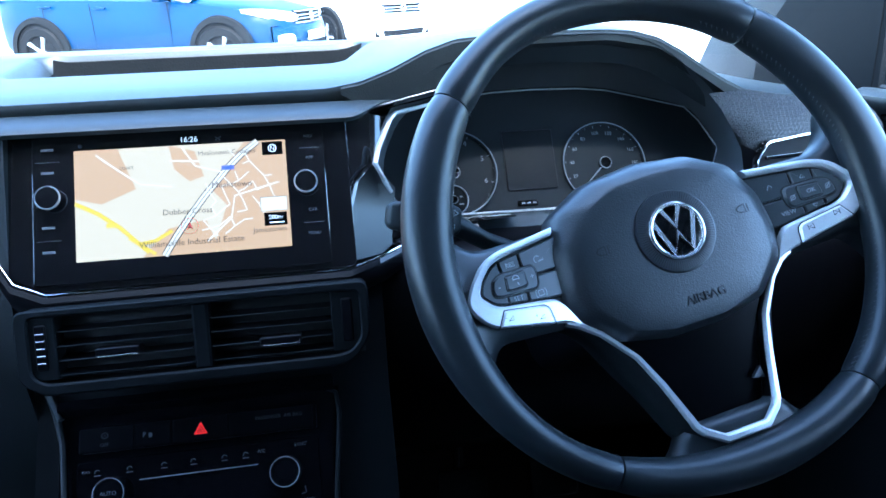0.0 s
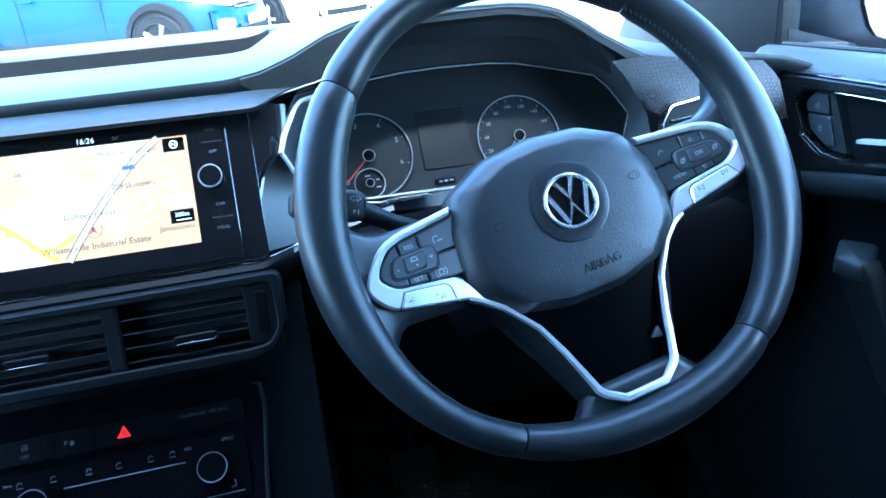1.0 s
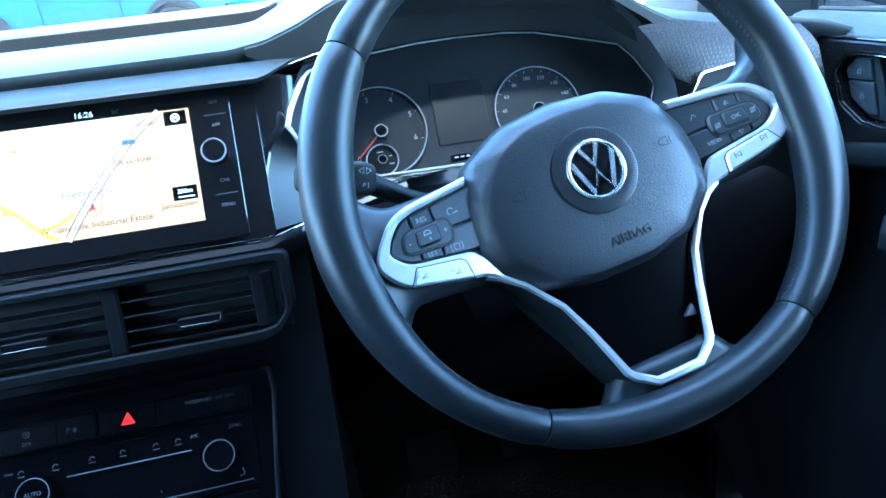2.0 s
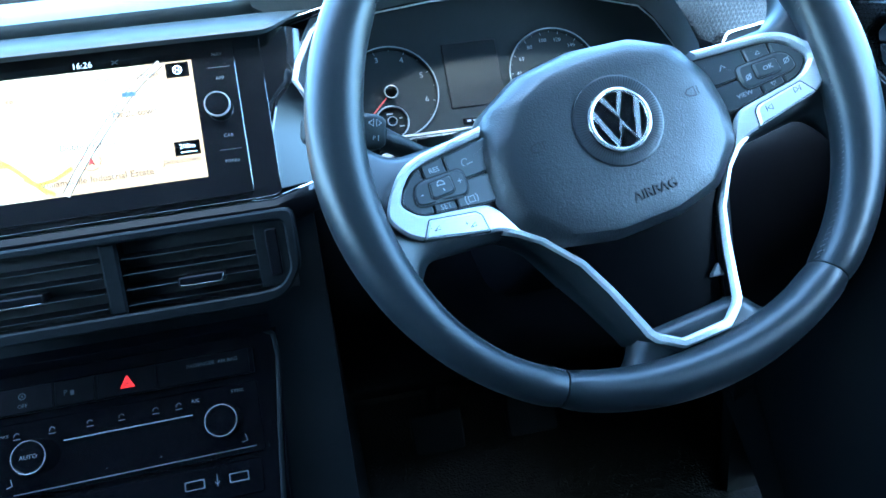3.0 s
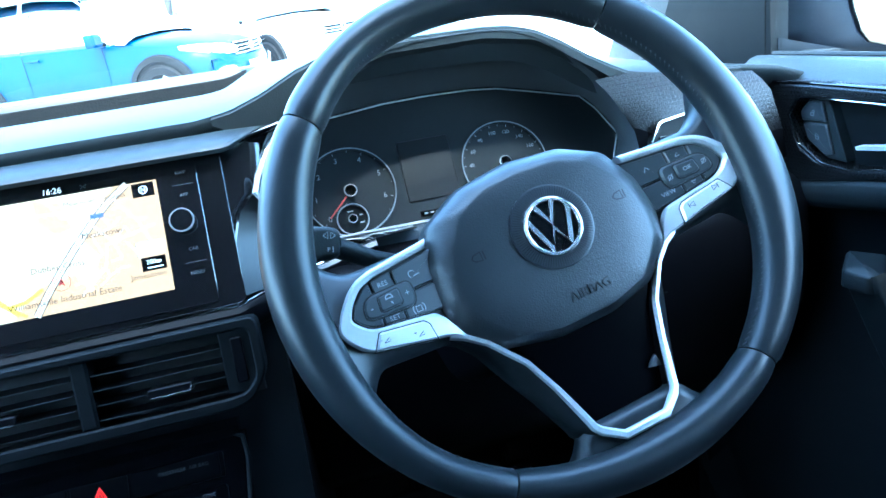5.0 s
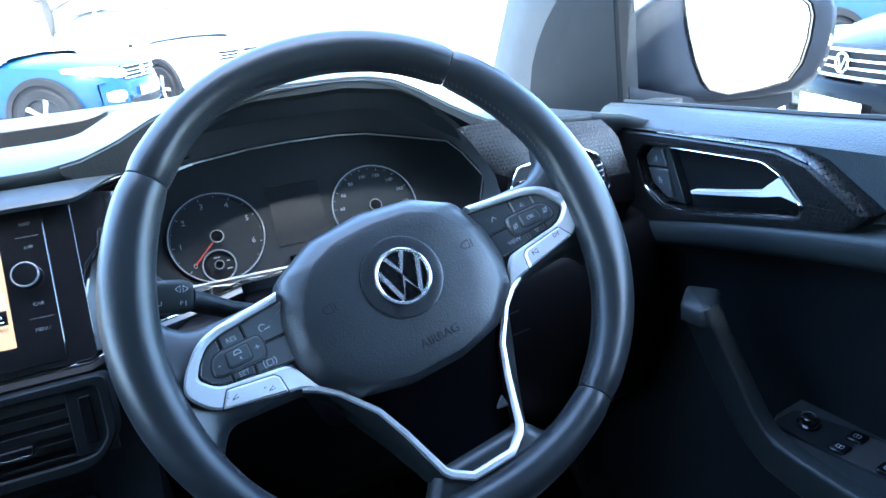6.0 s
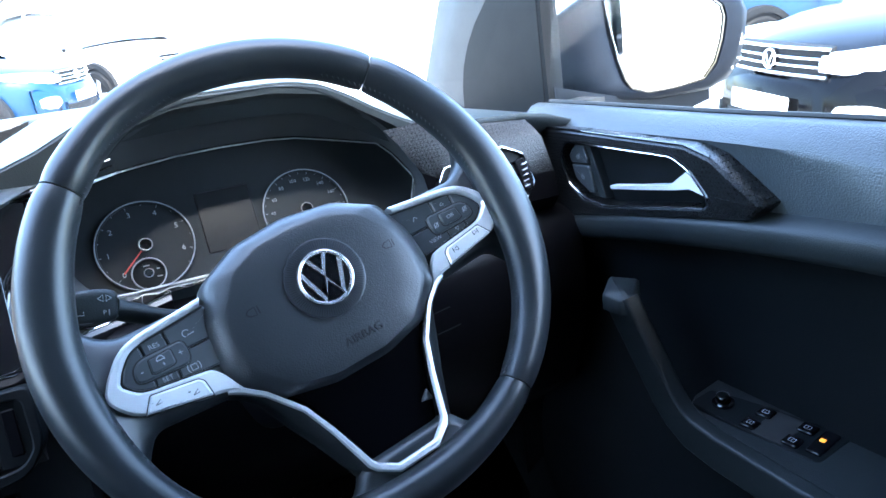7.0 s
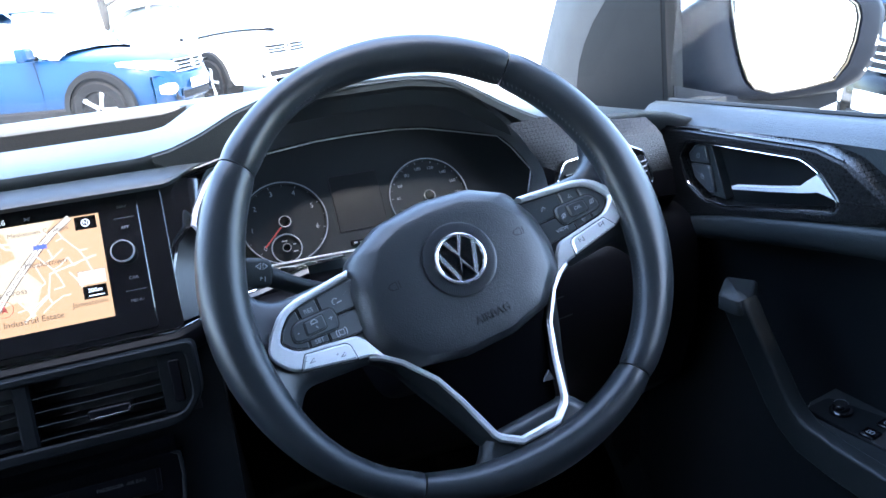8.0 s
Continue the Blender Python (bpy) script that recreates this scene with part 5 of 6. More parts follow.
lever = part("handle", loft([[DOOR @ Vector((x, y + dy * w, n)) for dy, n in ((-1, -0.006), (-0.8, 0.002), (0.8, 0.003), (1, -0.006))] for x, y, w in
                            ((-0.108, -0.0185, 0.0022), (-0.06, -0.0135, 0.0026), (-0.020, -0.0085, 0.0032), (-0.010, -0.0040, 0.0070), (0.001, 0.0010, 0.0100), (0.010, -0.0035, 0.0068), (0.026, -0.0115, 0.0020))], caps=True), LEVER, door, "silver inner door handle, paled for the window's reflection")
for mark, key in enumerate(([(-0.184, 0.0115), (-0.172, 0.0225), (-0.1545, 0.0225), (-0.1485, 0.0020), (-0.181, 0.0020)], [(-0.1805, 0.0005), (-0.1480, 0.0005), (-0.1385, -0.0300), (-0.1500, -0.0305), (-0.1735, -0.0165)])):
    cx, cy = (-0.166, 0.0105) if mark == 0 else (-0.159, -0.0125)
    sw = part("lock_switch", plate(rounded(shrunk(key, 0.0006), 0.002), at2(DOOR, 0, 0, -0.004), 0.0030, -0.01, 0.0012), KEY, door)
    part("lock_sign", joined(hoop(box(0.0046, 0.0036), box(0.0034, 0.0024), at2(DOOR, cx, cy - 0.001, -0.0008), 0.0002, 0, 0.00002), circle(cx - 0.0006 + 0.002 * (1 - mark), cy + 0.0012, 0.0017, DOOR, 0, 180, 0.0006, 8, -0.0006)), KEYINK, sw)
part("switch_bezel", plate(rounded([(-0.187, 0.012), (-0.174, 0.0245), (-0.150, 0.0245), (-0.125, -0.036), (-0.150, -0.034), (-0.176, -0.018)], 0.003), DOOR, -0.005, -0.016, 0.001), SOFT, door)
# Pull handle and armrest.
def bar(path, w, h):
    """A bar of soft-edged rectangular section along a path in the door's plane."""
    rings = []
    for k, p in enumerate(path):
        a, b = Vector(path[max(0, k - 1)]), Vector(path[min(len(path) - 1, k + 1)])
        d = (b - a).normalized()
        side = d.cross(Vector((1, 0, 0)))
        side = (side if side.length > 0.3 else Vector((0, 0, 1))).normalized()
        up = side.cross(d).normalized()
        sec = rounded([(-w[k], -h[k]), (w[k], -h[k]), (w[k], h[k]), (-w[k], h[k])], 0.45 * min(w[k], h[k]), 4)
        rings.append([Vector(p) + side * x + up * y for x, y in sec])
    return loft(rings, caps=True)


part("pull_cap", plate(rounded([(0.2785, 0.047), (0.280, 0.022), (0.291, 0.015), (0.334, 0.054), (0.3175, 0.083)], 0.004), axes((0, 0, -0.105), (1, 0, 0), (0, 1, 0)), 0.0, -0.016, 0.003), SOFT, door, "flat top of the pull handle", smooth=50)
spine = [(0.2925, 0.0340, -0.1120), (0.2935, 0.0300, -0.1190), (0.296, 0.0235, -0.1350), (0.300, 0.0046, -0.1707), (0.303, -0.0120, -0.2010), (0.304, -0.0250, -0.2160), (0.304, -0.042, -0.2260), (0.304, -0.074, -0.2310), (0.304, -0.14, -0.2335), (0.304, -0.30, -0.2380), (0.306, -0.50, -0.2420)]
part("pull_handle", bar(spine, [0.017] * len(spine), [0.0095, 0.0095, *[0.009] * 9]), SOFT, door, "angular plastic pull handle", smooth=50)
rings = []
for y, x0 in ((0.0, 0.345), (-0.02, 0.318), (-0.05, 0.308), (-0.14, 0.304), (-0.3, 0.304), (-0.5, 0.306)):
    rings.append([(0.386, y, -0.217), (x0 + 0.006, y, -0.224), (x0, y, -0.231), (x0 + 0.004, y, -0.26), (0.36, y, -0.30), (0.386, y, -0.30)])
part("armrest", loft(rings, caps=True), SOFT, door)
SW = axes((0.355, -0.092, -0.2205), (0.12, -1, -0.01), (0.99, 0.12, 0.09))
panel = part("switch_panel", plate(rounded([(-0.082, -0.014), (-0.050, -0.018), (0.048, -0.021), (0.052, 0.027), (-0.02, 0.024), (-0.080, 0.016)], 0.006), SW, 0.0025, -0.004, 0.001), DARK, door)
k = at2(SW, -0.057, 0.0030, 0.002)
kn = part("mirror_knob", lathe([(0.0105, 0.0), (0.0102, 0.003), (0.0074, 0.0035), (0.007, 0.009), (0.0063, 0.0101)], k, 28), GLOSS, panel, "round mirror adjusting knob")
part("knob_mark", tube([k @ Vector((0.0060 * math.cos(a), 0.0060 * math.sin(a), 0.0103)) for a in np.linspace(0.3, 3.6, 12)], 0.0004, 5), INK, kn)
part("switch_well", plate(rounded(box(0.030, 0.040), 0.003), at2(SW, 0.0, 0.0015), 0.0030, 0.0, 0.0004), RUBBER, panel)
for u, v in ((-0.0187, 0.0123), (-0.0203, -0.0096), (0.0198, 0.0137), (0.0191, -0.0094)):
    sw = part("window_switch", plate(rounded(box(0.0145, 0.0135), 0.002), at2(SW, u, v, 0.002), 0.0030, 0.0, 0.001), FASCIA, panel)
    part("window_sign", joined(hoop(rounded(box(0.006, 0.005), 0.001), rounded(box(0.005, 0.004), 0.001), at2(SW, u, v, 0.0051), 0.0001, 0, 0.00002), strip([(u, v - 0.0018), (u, v + 0.0018)], 0.0006, SW, 0.0053)), KEYINK, sw)
sw = part("child_lock_switch", plate(rounded(box(0.013, 0.034), 0.002), at2(SW, 0.0385, 0.0035, 0.002), 0.0030, 0.0, 0.001), FASCIA, panel)
part("lock_lamp", plate(rounded(box(0.0048, 0.0050), 0.0012), at2(SW, 0.0375, 0.0050, 0.0051), 0.0003, 0, 0.00005), AMBER, sw, "lit amber symbol")
part("sill_seal", tube([(0.404, y, sill(y) + 0.001) for y in ystations[1:]], 0.003, 6), RUBBER, door)
SASH = axes((0.42, 0, 0), (0, -1, 0), (0, 0, 1))
part("mirror_triangle", plate([(-0.552, 0.03), (-0.308, 0.03), (-0.308, 0.30), (-0.33, 0.295), (-0.375, 0.262), (-0.442, 0.209), (-0.483, 0.180), (-0.513, 0.150), (-0.535, 0.118), (-0.547, 0.082)], SASH, 0.010, -0.02, 0.003), SASHMAT, door, "dark plastic triangle at the front of the window")
part("window_frame", loft([[(0.425, y + 0.016, z), (0.412, y + 0.014, z), (0.410, y, z), (0.412, y - 0.014, z), (0.425, y - 0.016, z)] for y, z in ((0.316, 0.05), (0.318, 0.12), (0.318, 0.20), (0.31, 0.30), (0.29, 0.42))], closed=False), SASHMAT, door, "dark window frame trim")
pane = part("side_pane", plate([(-0.31, 0.04), (0.64, 0.02), (0.64, 0.44), (-0.20, 0.44)], axes((0.418, 0, 0), (0, -1, 0), (-0.06, 0, 1)), 0.0015, -0.0015, 0.0005), GLASS, door)
pane.visible_shadow = False

# ---- pillar, windscreen, mirror ----
rings = []
for z in (0.03, 0.08, 0.14, 0.2, 0.28, 0.36, 0.46):
    a, b = 0.700 - 0.757 * (z - 0.126), 0.551 - 0.854 * (z - 0.063)
    rings.append([(0.47, a + 0.02, z), (0.425, a, z), (0.412, (a + b) / 2 + 0.02, z), (0.413, (a + b) / 2 - 0.02, z), (0.424, b, z), (0.45, b - 0.01, z)])
solid("windscreen_pillar", loft(rings, caps=True), PILLAR, "grey plastic trim on the sloping windscreen pillar", "pillar", (0.43, 0.6, 0.1), kind="structure")
rings = [[(-1.14, y + 0.02, z), (-1.10, y, z), (-1.095, y - 0.06, z), (-1.14, y - 0.08, z)] for y, z in ((0.68, 0.03), (0.5, 0.25), (0.3, 0.46))]
solid("windscreen_pillar", loft(rings, caps=True), PILLAR, "grey plastic trim on the sloping windscreen pillar", "pillar", (-1.1, 0.5, 0.1), kind="structure")
ws = loft([[(x, 0.53 + 0.10 - 0.16 * ((x + 0.34) / 0.8) ** 2, 0.115 - 0.02 * ((x + 0.34) / 0.8) ** 2), (x, 0.25, 0.32), (x, -0.12, 0.505)] for x in np.linspace(-1.12, 0.44, 14)], closed=False)
shield = solid("windscreen", ws, GLASS, "clear curved windscreen", "windscreen", (-0.34, 0.3, 0.3), kind="structure")
shield.visible_shadow = False
mirror = thing("door_mirror", "dark blue-black door mirror with bright glass", "car mirror", (0.62, 0.34, 0.1))
MG = axes((0.62, 0.30, 0), (0.93, -0.367, 0), (0, 0, 1))
glass2 = [(-0.0885, 0.183), (-0.0818, 0.137), (-0.0736, 0.098), (-0.0645, 0.071), (-0.0553, 0.0572), (-0.031, 0.0482), (0.0106, 0.0500), (0.0523, 0.0566), (0.0693, 0.078), (0.0789, 0.108), (0.0834, 0.138), (0.0790, 0.1540), (0.060, 0.170), (0.0, 0.186), (-0.07, 0.192)]
shell = [(-0.1610, 0.165), (-0.1650, 0.125), (-0.1640, 0.080), (-0.150, 0.052), (-0.0944, 0.0406), (-0.0275, 0.0366), (0.0145, 0.0359), (0.0651, 0.0385), (0.0948, 0.0506), (0.1118, 0.0723), (0.1220, 0.110), (0.1246, 0.141), (0.110, 0.180), (0.0, 0.212), (-0.10, 0.200)]
mid = lambda k, dy: [MG @ Vector((a[0] * (1 - k) + b[0] * k, a[1] * (1 - k) + b[1] * k, dy)) for a, b in zip(shell, glass2)]
cx, cz = -0.02, 0.12
rings = [mid(0.97, -0.004), mid(0.9, 0.004), mid(0.35, 0.002), mid(0.0, -0.012), mid(0.0, -0.05), [MG @ Vector((cx + (a - cx) * 0.85, cz + (b - cz) * 0.85, -0.10)) for a, b in shell], [MG @ Vector((cx + (a - cx) * 0.45, cz + (b - cz) * 0.5, -0.14)) for a, b in shell]]
part("shell", loft(rings, caps=True), OWNPAINT, mirror, smooth=60)
part("glass", plate(glass2, at2(MG, 0, 0, 0.0), 0.0, -0.003, 0.0005), MIRROR, mirror, "bright mirror glass")
part("glass_rim", tube([MG @ Vector((x, y, 0.001)) for x, y in glass2], 0.0022, 6, True, up=MG.to_3x3() @ Vector((0, 0, 1))), GLOSS, mirror)
foot = [[(0.42, 0.36, 0.0), (0.42, 0.30, 0.0), (0.42, 0.30, 0.080), (0.42, 0.36, 0.080)], [(0.56, 0.40, 0.0), (0.56, 0.33, 0.005), (0.56, 0.33, 0.046), (0.56, 0.40, 0.046)],
        [(0.66, 0.37, 0.005), (0.66, 0.31, 0.010), (0.66, 0.31, 0.040), (0.66, 0.37, 0.040)], [(0.70, 0.34, 0.020), (0.70, 0.30, 0.022), (0.70, 0.30, 0.038), (0.70, 0.34, 0.038)]]
part("foot", loft(foot, caps=True), OWNPAINT, mirror)
many("silver_spot", list((plate(rounded(box(w, h), 0.002), at2(MG, x, z, -0.004), 0.0008, 0, 0.0003) for x, z, w, h in ((0.1105, 0.104, 0.006, 0.015), (0.1, 0.082, 0.003, 0.004), (0.097, 0.066, 0.003, 0.005), (0.106, 0.078, 0.003, 0.003)))), SILVER, mirror)

# ---- rest of the cabin, round and behind the camera ----
# Out-of-view headliner, darkened and run forward to hold light off the wheel.
solid("ceiling", loft([[(x, -0.02, 0.44), (x, -0.35, 0.53), (x, -1.2, 0.55), (x, -2.0, 0.48), (x, -2.0, 0.51), (x, -1.2, 0.58), (x, -0.35, 0.56), (x, -0.02, 0.47)] for x in (-1.12, 0.44)], caps=True), LINER, "unseen cloth headliner, darkened to cut bounced light", "headliner", (-0.34, -1, 0.5), kind="structure")
solid("floor", loft([[(x, 0.75, -0.40), (x, 0.62, -0.58), (x, 0.2, -0.66), (x, -2.0, -0.62), (x, -2.0, -0.70), (x, 0.75, -0.70)] for x in (-1.12, 0.44)], caps=True), CARPET, "black carpeted footwell floor", "floor", (-0.34, -0.5, -0.66), kind="structure")
solid("wall_front", loft([[(x, 0.50, 0.04), (x, 0.60, -0.1), (x, 0.75, -0.42), (x, 0.80, -0.42), (x, 0.62, 0.04)] for x in (-1.14, 0.46)], caps=True), RUBBER, "dark bulkhead under the windscreen", "bulkhead", (-0.34, 0.6, 0), kind="structure")
solid("wall_left", loft([[(-1.10, y, 0.05), (-1.06, y, 0.0), (-1.05, y, -0.3), (-1.08, y, -0.66), (-1.14, y, -0.66), (-1.14, y, 0.05)] for y in (0.45, -2.0)], caps=True), SOFT, "passenger side door panels", "door panel", (-1.1, -0.8, -0.3), kind="structure")
solid("wall_right", loft([[(0.43, y, 0.03), (0.40, y, 0.0), (0.40, y, -0.3), (0.40, y, -0.66), (0.46, y, -0.66), (0.46, y, 0.03)] for y in (-0.86, -2.0)], caps=True), SOFT, "rear door panel", "door panel", (0.43, -1.4, -0.3), kind="structure")
solid("wall_rear", loft([[(x, -1.95, -0.66), (x, -1.9, 0.1), (x, -2.0, 0.12), (x, -2.05, -0.66)] for x in (-1.14, 0.46)], caps=True), CLOTH, "dark rear seat backs and parcel shelf", "rear seat", (-0.34, -1.95, -0.3), kind="structure")
solid("wall_right", loft([[(0.44, y, 0.06), (0.425, y, 0.0), (0.425, y, -0.70), (0.47, y, -0.70), (0.47, y, 0.06)] for y in (0.82, 0.26)], caps=True), RUBBER, "dark footwell side wall", "footwell wall", (0.44, 0.5, -0.3), kind="structure")
solid("wall_left", loft([[(-1.14, y, 0.06), (-1.10, y, 0.0), (-1.10, y, -0.70), (-1.14, y, -0.70)] for y in (0.82, 0.40)], caps=True), RUBBER, "dark footwell side wall", "footwell wall", (-1.1, 0.6, -0.3), kind="structure")
# Plate added to stop light leaking past the door's front edge.
solid("wall_right", loft([[(x, y, z) for x, y in ((0.315, 0.306), (0.46, 0.306), (0.46, 0.33), (0.315, 0.33))] for z in (-0.70, 0.0, 0.045)], caps=True), DARK, "dark plate added against light at the footwell's hinge side", "footwell wall", (0.40, 0.32, -0.3), kind="structure")
# Rails out of view, added to narrow the side windows and cut light.
for x0 in (-1.12, 0.44):
    solid("light_cutting_rail", loft([[(x0 + a, y, z) for a, z in ((-0.04, lo), (0.03, lo), (0.03, 0.56), (-0.04, 0.56))] for y, lo in ((0.10, 0.36), (-0.1, 0.385), (-0.5, 0.40), (-1.4, 0.40), (-2.0, 0.36))], caps=True), LINER, "unseen roof side rail, added to cut window light", "roof rail", (x0, -0.8, 0.45), kind="structure")
# Unseen rear panes, put in to dim the light from behind.
for x0 in (-1.125, 0.435):
    solid("rear_side_window", plate([(0.66, -0.02), (2.0, -0.02), (2.0, 0.56), (0.66, 0.56)], axes((x0, 0, 0), (0, -1, 0), (0, 0, 1)), 0.002, -0.002, 0.0005), TINTED, "unseen rear side window, tinted to hold light back", "window", (x0, -1.4, 0), kind="structure")
solid("rear_window", plate(box(1.6, 0.46), axes((-0.34, -1.99, 0.31), (1, 0, 0), (0, 0, 1)), 0.002, -0.002, 0.0005), TINTED, "unseen rear window, tinted to hold light back", "window", (-0.34, -1.99, 0.1), kind="structure")
for px in (-1.12, 0.44):
    solid("door_pillar", loft([[(px + a, -0.62 + b, z) for a, b in ((-0.03, 0.05), (0.03, 0.05), (0.03, -0.08), (-0.03, -0.08))] for z in (0.0, 0.5)], caps=True), PILLAR, "grey centre pillar trim", "pillar", (px, -0.62, 0), kind="structure")


def seat(x0, label):
    st = thing("front_seat", label, "car seat", (x0, -0.7, -0.6), group="front seats")
    rings = []
    for y, w, z, b in ((-0.22, 0.20, -0.34, 0.0), (-0.20, 0.24, -0.315, 0.01), (-0.30, 0.255, -0.30, 0.03), (-0.5, 0.26, -0.32, 0.045), (-0.72, 0.25, -0.345, 0.04)):
        rings.append([(x0 - w, y, -0.47), (x0 - w, y, z + b), (x0 - w * 0.78, y, z + b + 0.012), (x0 - w * 0.6, y, z), (x0, y, z - 0.006), (x0 + w * 0.6, y, z), (x0 + w * 0.78, y, z + b + 0.012), (x0 + w, y, z + b), (x0 + w, y, -0.47)])
    part("cushion", loft(rings, caps=True), CLOTH, st)
    rings = []
    for z, w, y in ((-0.40, 0.22, -0.74), (-0.2, 0.25, -0.77), (0.0, 0.26, -0.81), (0.15, 0.22, -0.86), (0.22, 0.15, -0.89)):
        rings.append([(x0 - w, y - 0.12, z), (x0 - w, y + 0.04, z), (x0 - w * 0.7, y + 0.05, z), (x0 - w * 0.5, y, z), (x0 + w * 0.5, y, z), (x0 + w * 0.7, y + 0.05, z), (x0 + w, y + 0.04, z), (x0 + w, y - 0.12, z)])
    part("backrest", loft(rings, caps=True), CLOTH, st)
    part("headrest", plate(rounded(box(0.25, 0.16), 0.04), axes((x0, -0.90, 0.34), (1, 0, 0), (0, -0.2, 1)), 0.05, -0.05, 0.03), CLOTH, st)
    part("rail", plate(box(0.40, 0.60), axes((x0, -0.5, -0.55), (1, 0, 0), (0, 1, 0)), 0.10, -0.06, 0.01), RUBBER, st)
    return st


seat(0.0, "dark cloth driver's seat")
seat(-0.70, "dark cloth passenger seat")
solid("centre_console", loft([[(-0.46, y, -0.64), (-0.455, y, z), (-0.44, y, z + 0.02), (-0.28, y, z + 0.02), (-0.265, y, z), (-0.26, y, -0.64)] for y, z in ((0.1, -0.36), (-0.1, -0.40), (-0.4, -0.40), (-0.5, -0.30), (-0.9, -0.30))], caps=True), SOFT, "dark plastic centre console between the seats", "console", (-0.36, -0.4, -0.6))
pedal = thing("pedal", "black rubber foot pedal, deepened for the footwell's shade", "pedal", (0.05, 0.42, -0.45), group="pedals")
# Pedals use the shade-black rubber so that they sink into the footwell.
part("pad", plate(rounded(box(0.075, 0.06), 0.008), axes((0.05, 0.40, -0.50), (1, 0, 0), (0, 0.35, 0.94)), 0.006, -0.006, 0.003), MAT, pedal)
part("arm", tube([(0.05, 0.41, -0.49), (0.05, 0.46, -0.40), (0.05, 0.44, -0.30)], 0.008, 8), MAT, pedal)
copy_thing(pedal, CABIN @ Matrix.Translation((-0.09, 0.42, -0.45)))
copy_thing(pedal, CABIN @ Matrix.Translation((0.17, 0.44, -0.47)))
solid("kick_panel", loft([[(0.33, 0.42, -0.33), (0.40, 0.40, -0.33), (0.44, 0.38, -0.33)], [(0.30, 0.36, -0.42), (0.38, 0.32, -0.42), (0.44, 0.30, -0.42)], [(0.31, 0.28, -0.52), (0.37, 0.25, -0.52), (0.44, 0.24, -0.52)], [(0.34, 0.24, -0.64), (0.38, 0.22, -0.64), (0.44, 0.20, -0.64)]], closed=False), DARK, "kick panel beside the pedals, darkened for shade", "kick panel", (0.38, 0.3, -0.5))

# ---- outside: forecourt and parked cars ----
CONCRETE = material("pale_concrete", (0.42, 0.42, 0.40), 0.85, grain=0.6, grain_size=0.02, wear=0.15, stain=0.9)
BLUEPAINT = material("bright_blue_metallic_paint", (0.003, 0.022, 0.060), 0.30, spec=0.25, wear=0.08, stain=0.5)
BLACKPAINT = material("black_car_paint", (0.0025, 0.0025, 0.003), 0.10, spec=0.08, wear=0.1, stain=0.5)
WHITEPAINT = material("white_car_paint", (0.80, 0.80, 0.80), 0.2, coat=1.0, wear=0.04, stain=0.5)
GREYPAINT = material("silver_grey_car_paint", (0.40, 0.41, 0.43), 0.25, metal=0.5, coat=1.0, wear=0.05, stain=0.5)
# Pale mirror metal exaggerates the sky's reflection so that windows blow out.
CARGLASS = material("sky_reflecting_car_glass", (0.65, 0.68, 0.70), 0.15, metal=1.0, wear=0.1, stain=0.5)
CARTRIM = material("black_tyre_rubber", (0.0035, 0.0035, 0.004), 0.7, wear=0.15, stain=0.2, spec=0.2)
CLAD = material("grey_wheel_arch_cladding", (0.007, 0.0072, 0.0078), 0.7, wear=0.15, stain=0.2, spec=0.15)
LAMP = material("clear_lamp_glass", (0.75, 0.78, 0.8), 0.08, metal=0.4, coat=1.0, wear=0.05, stain=0.1)
PLATE = material("white_number_plate", (0.8, 0.8, 0.78), 0.4, wear=0.04)
PLATEINK = material("plate_bar", (0.35, 0.35, 0.36), 0.5)
ground = bmesh.new()
bmesh.ops.create_grid(ground, x_segments=8, y_segments=8, size=900)
me = bpy.data.meshes.new("ground")
ground.to_mesh(me)
ground.free()
me.materials.append(CONCRETE)
tagged(new("ground", me), "pale sunlit concrete forecourt", "ground", kind="structure")


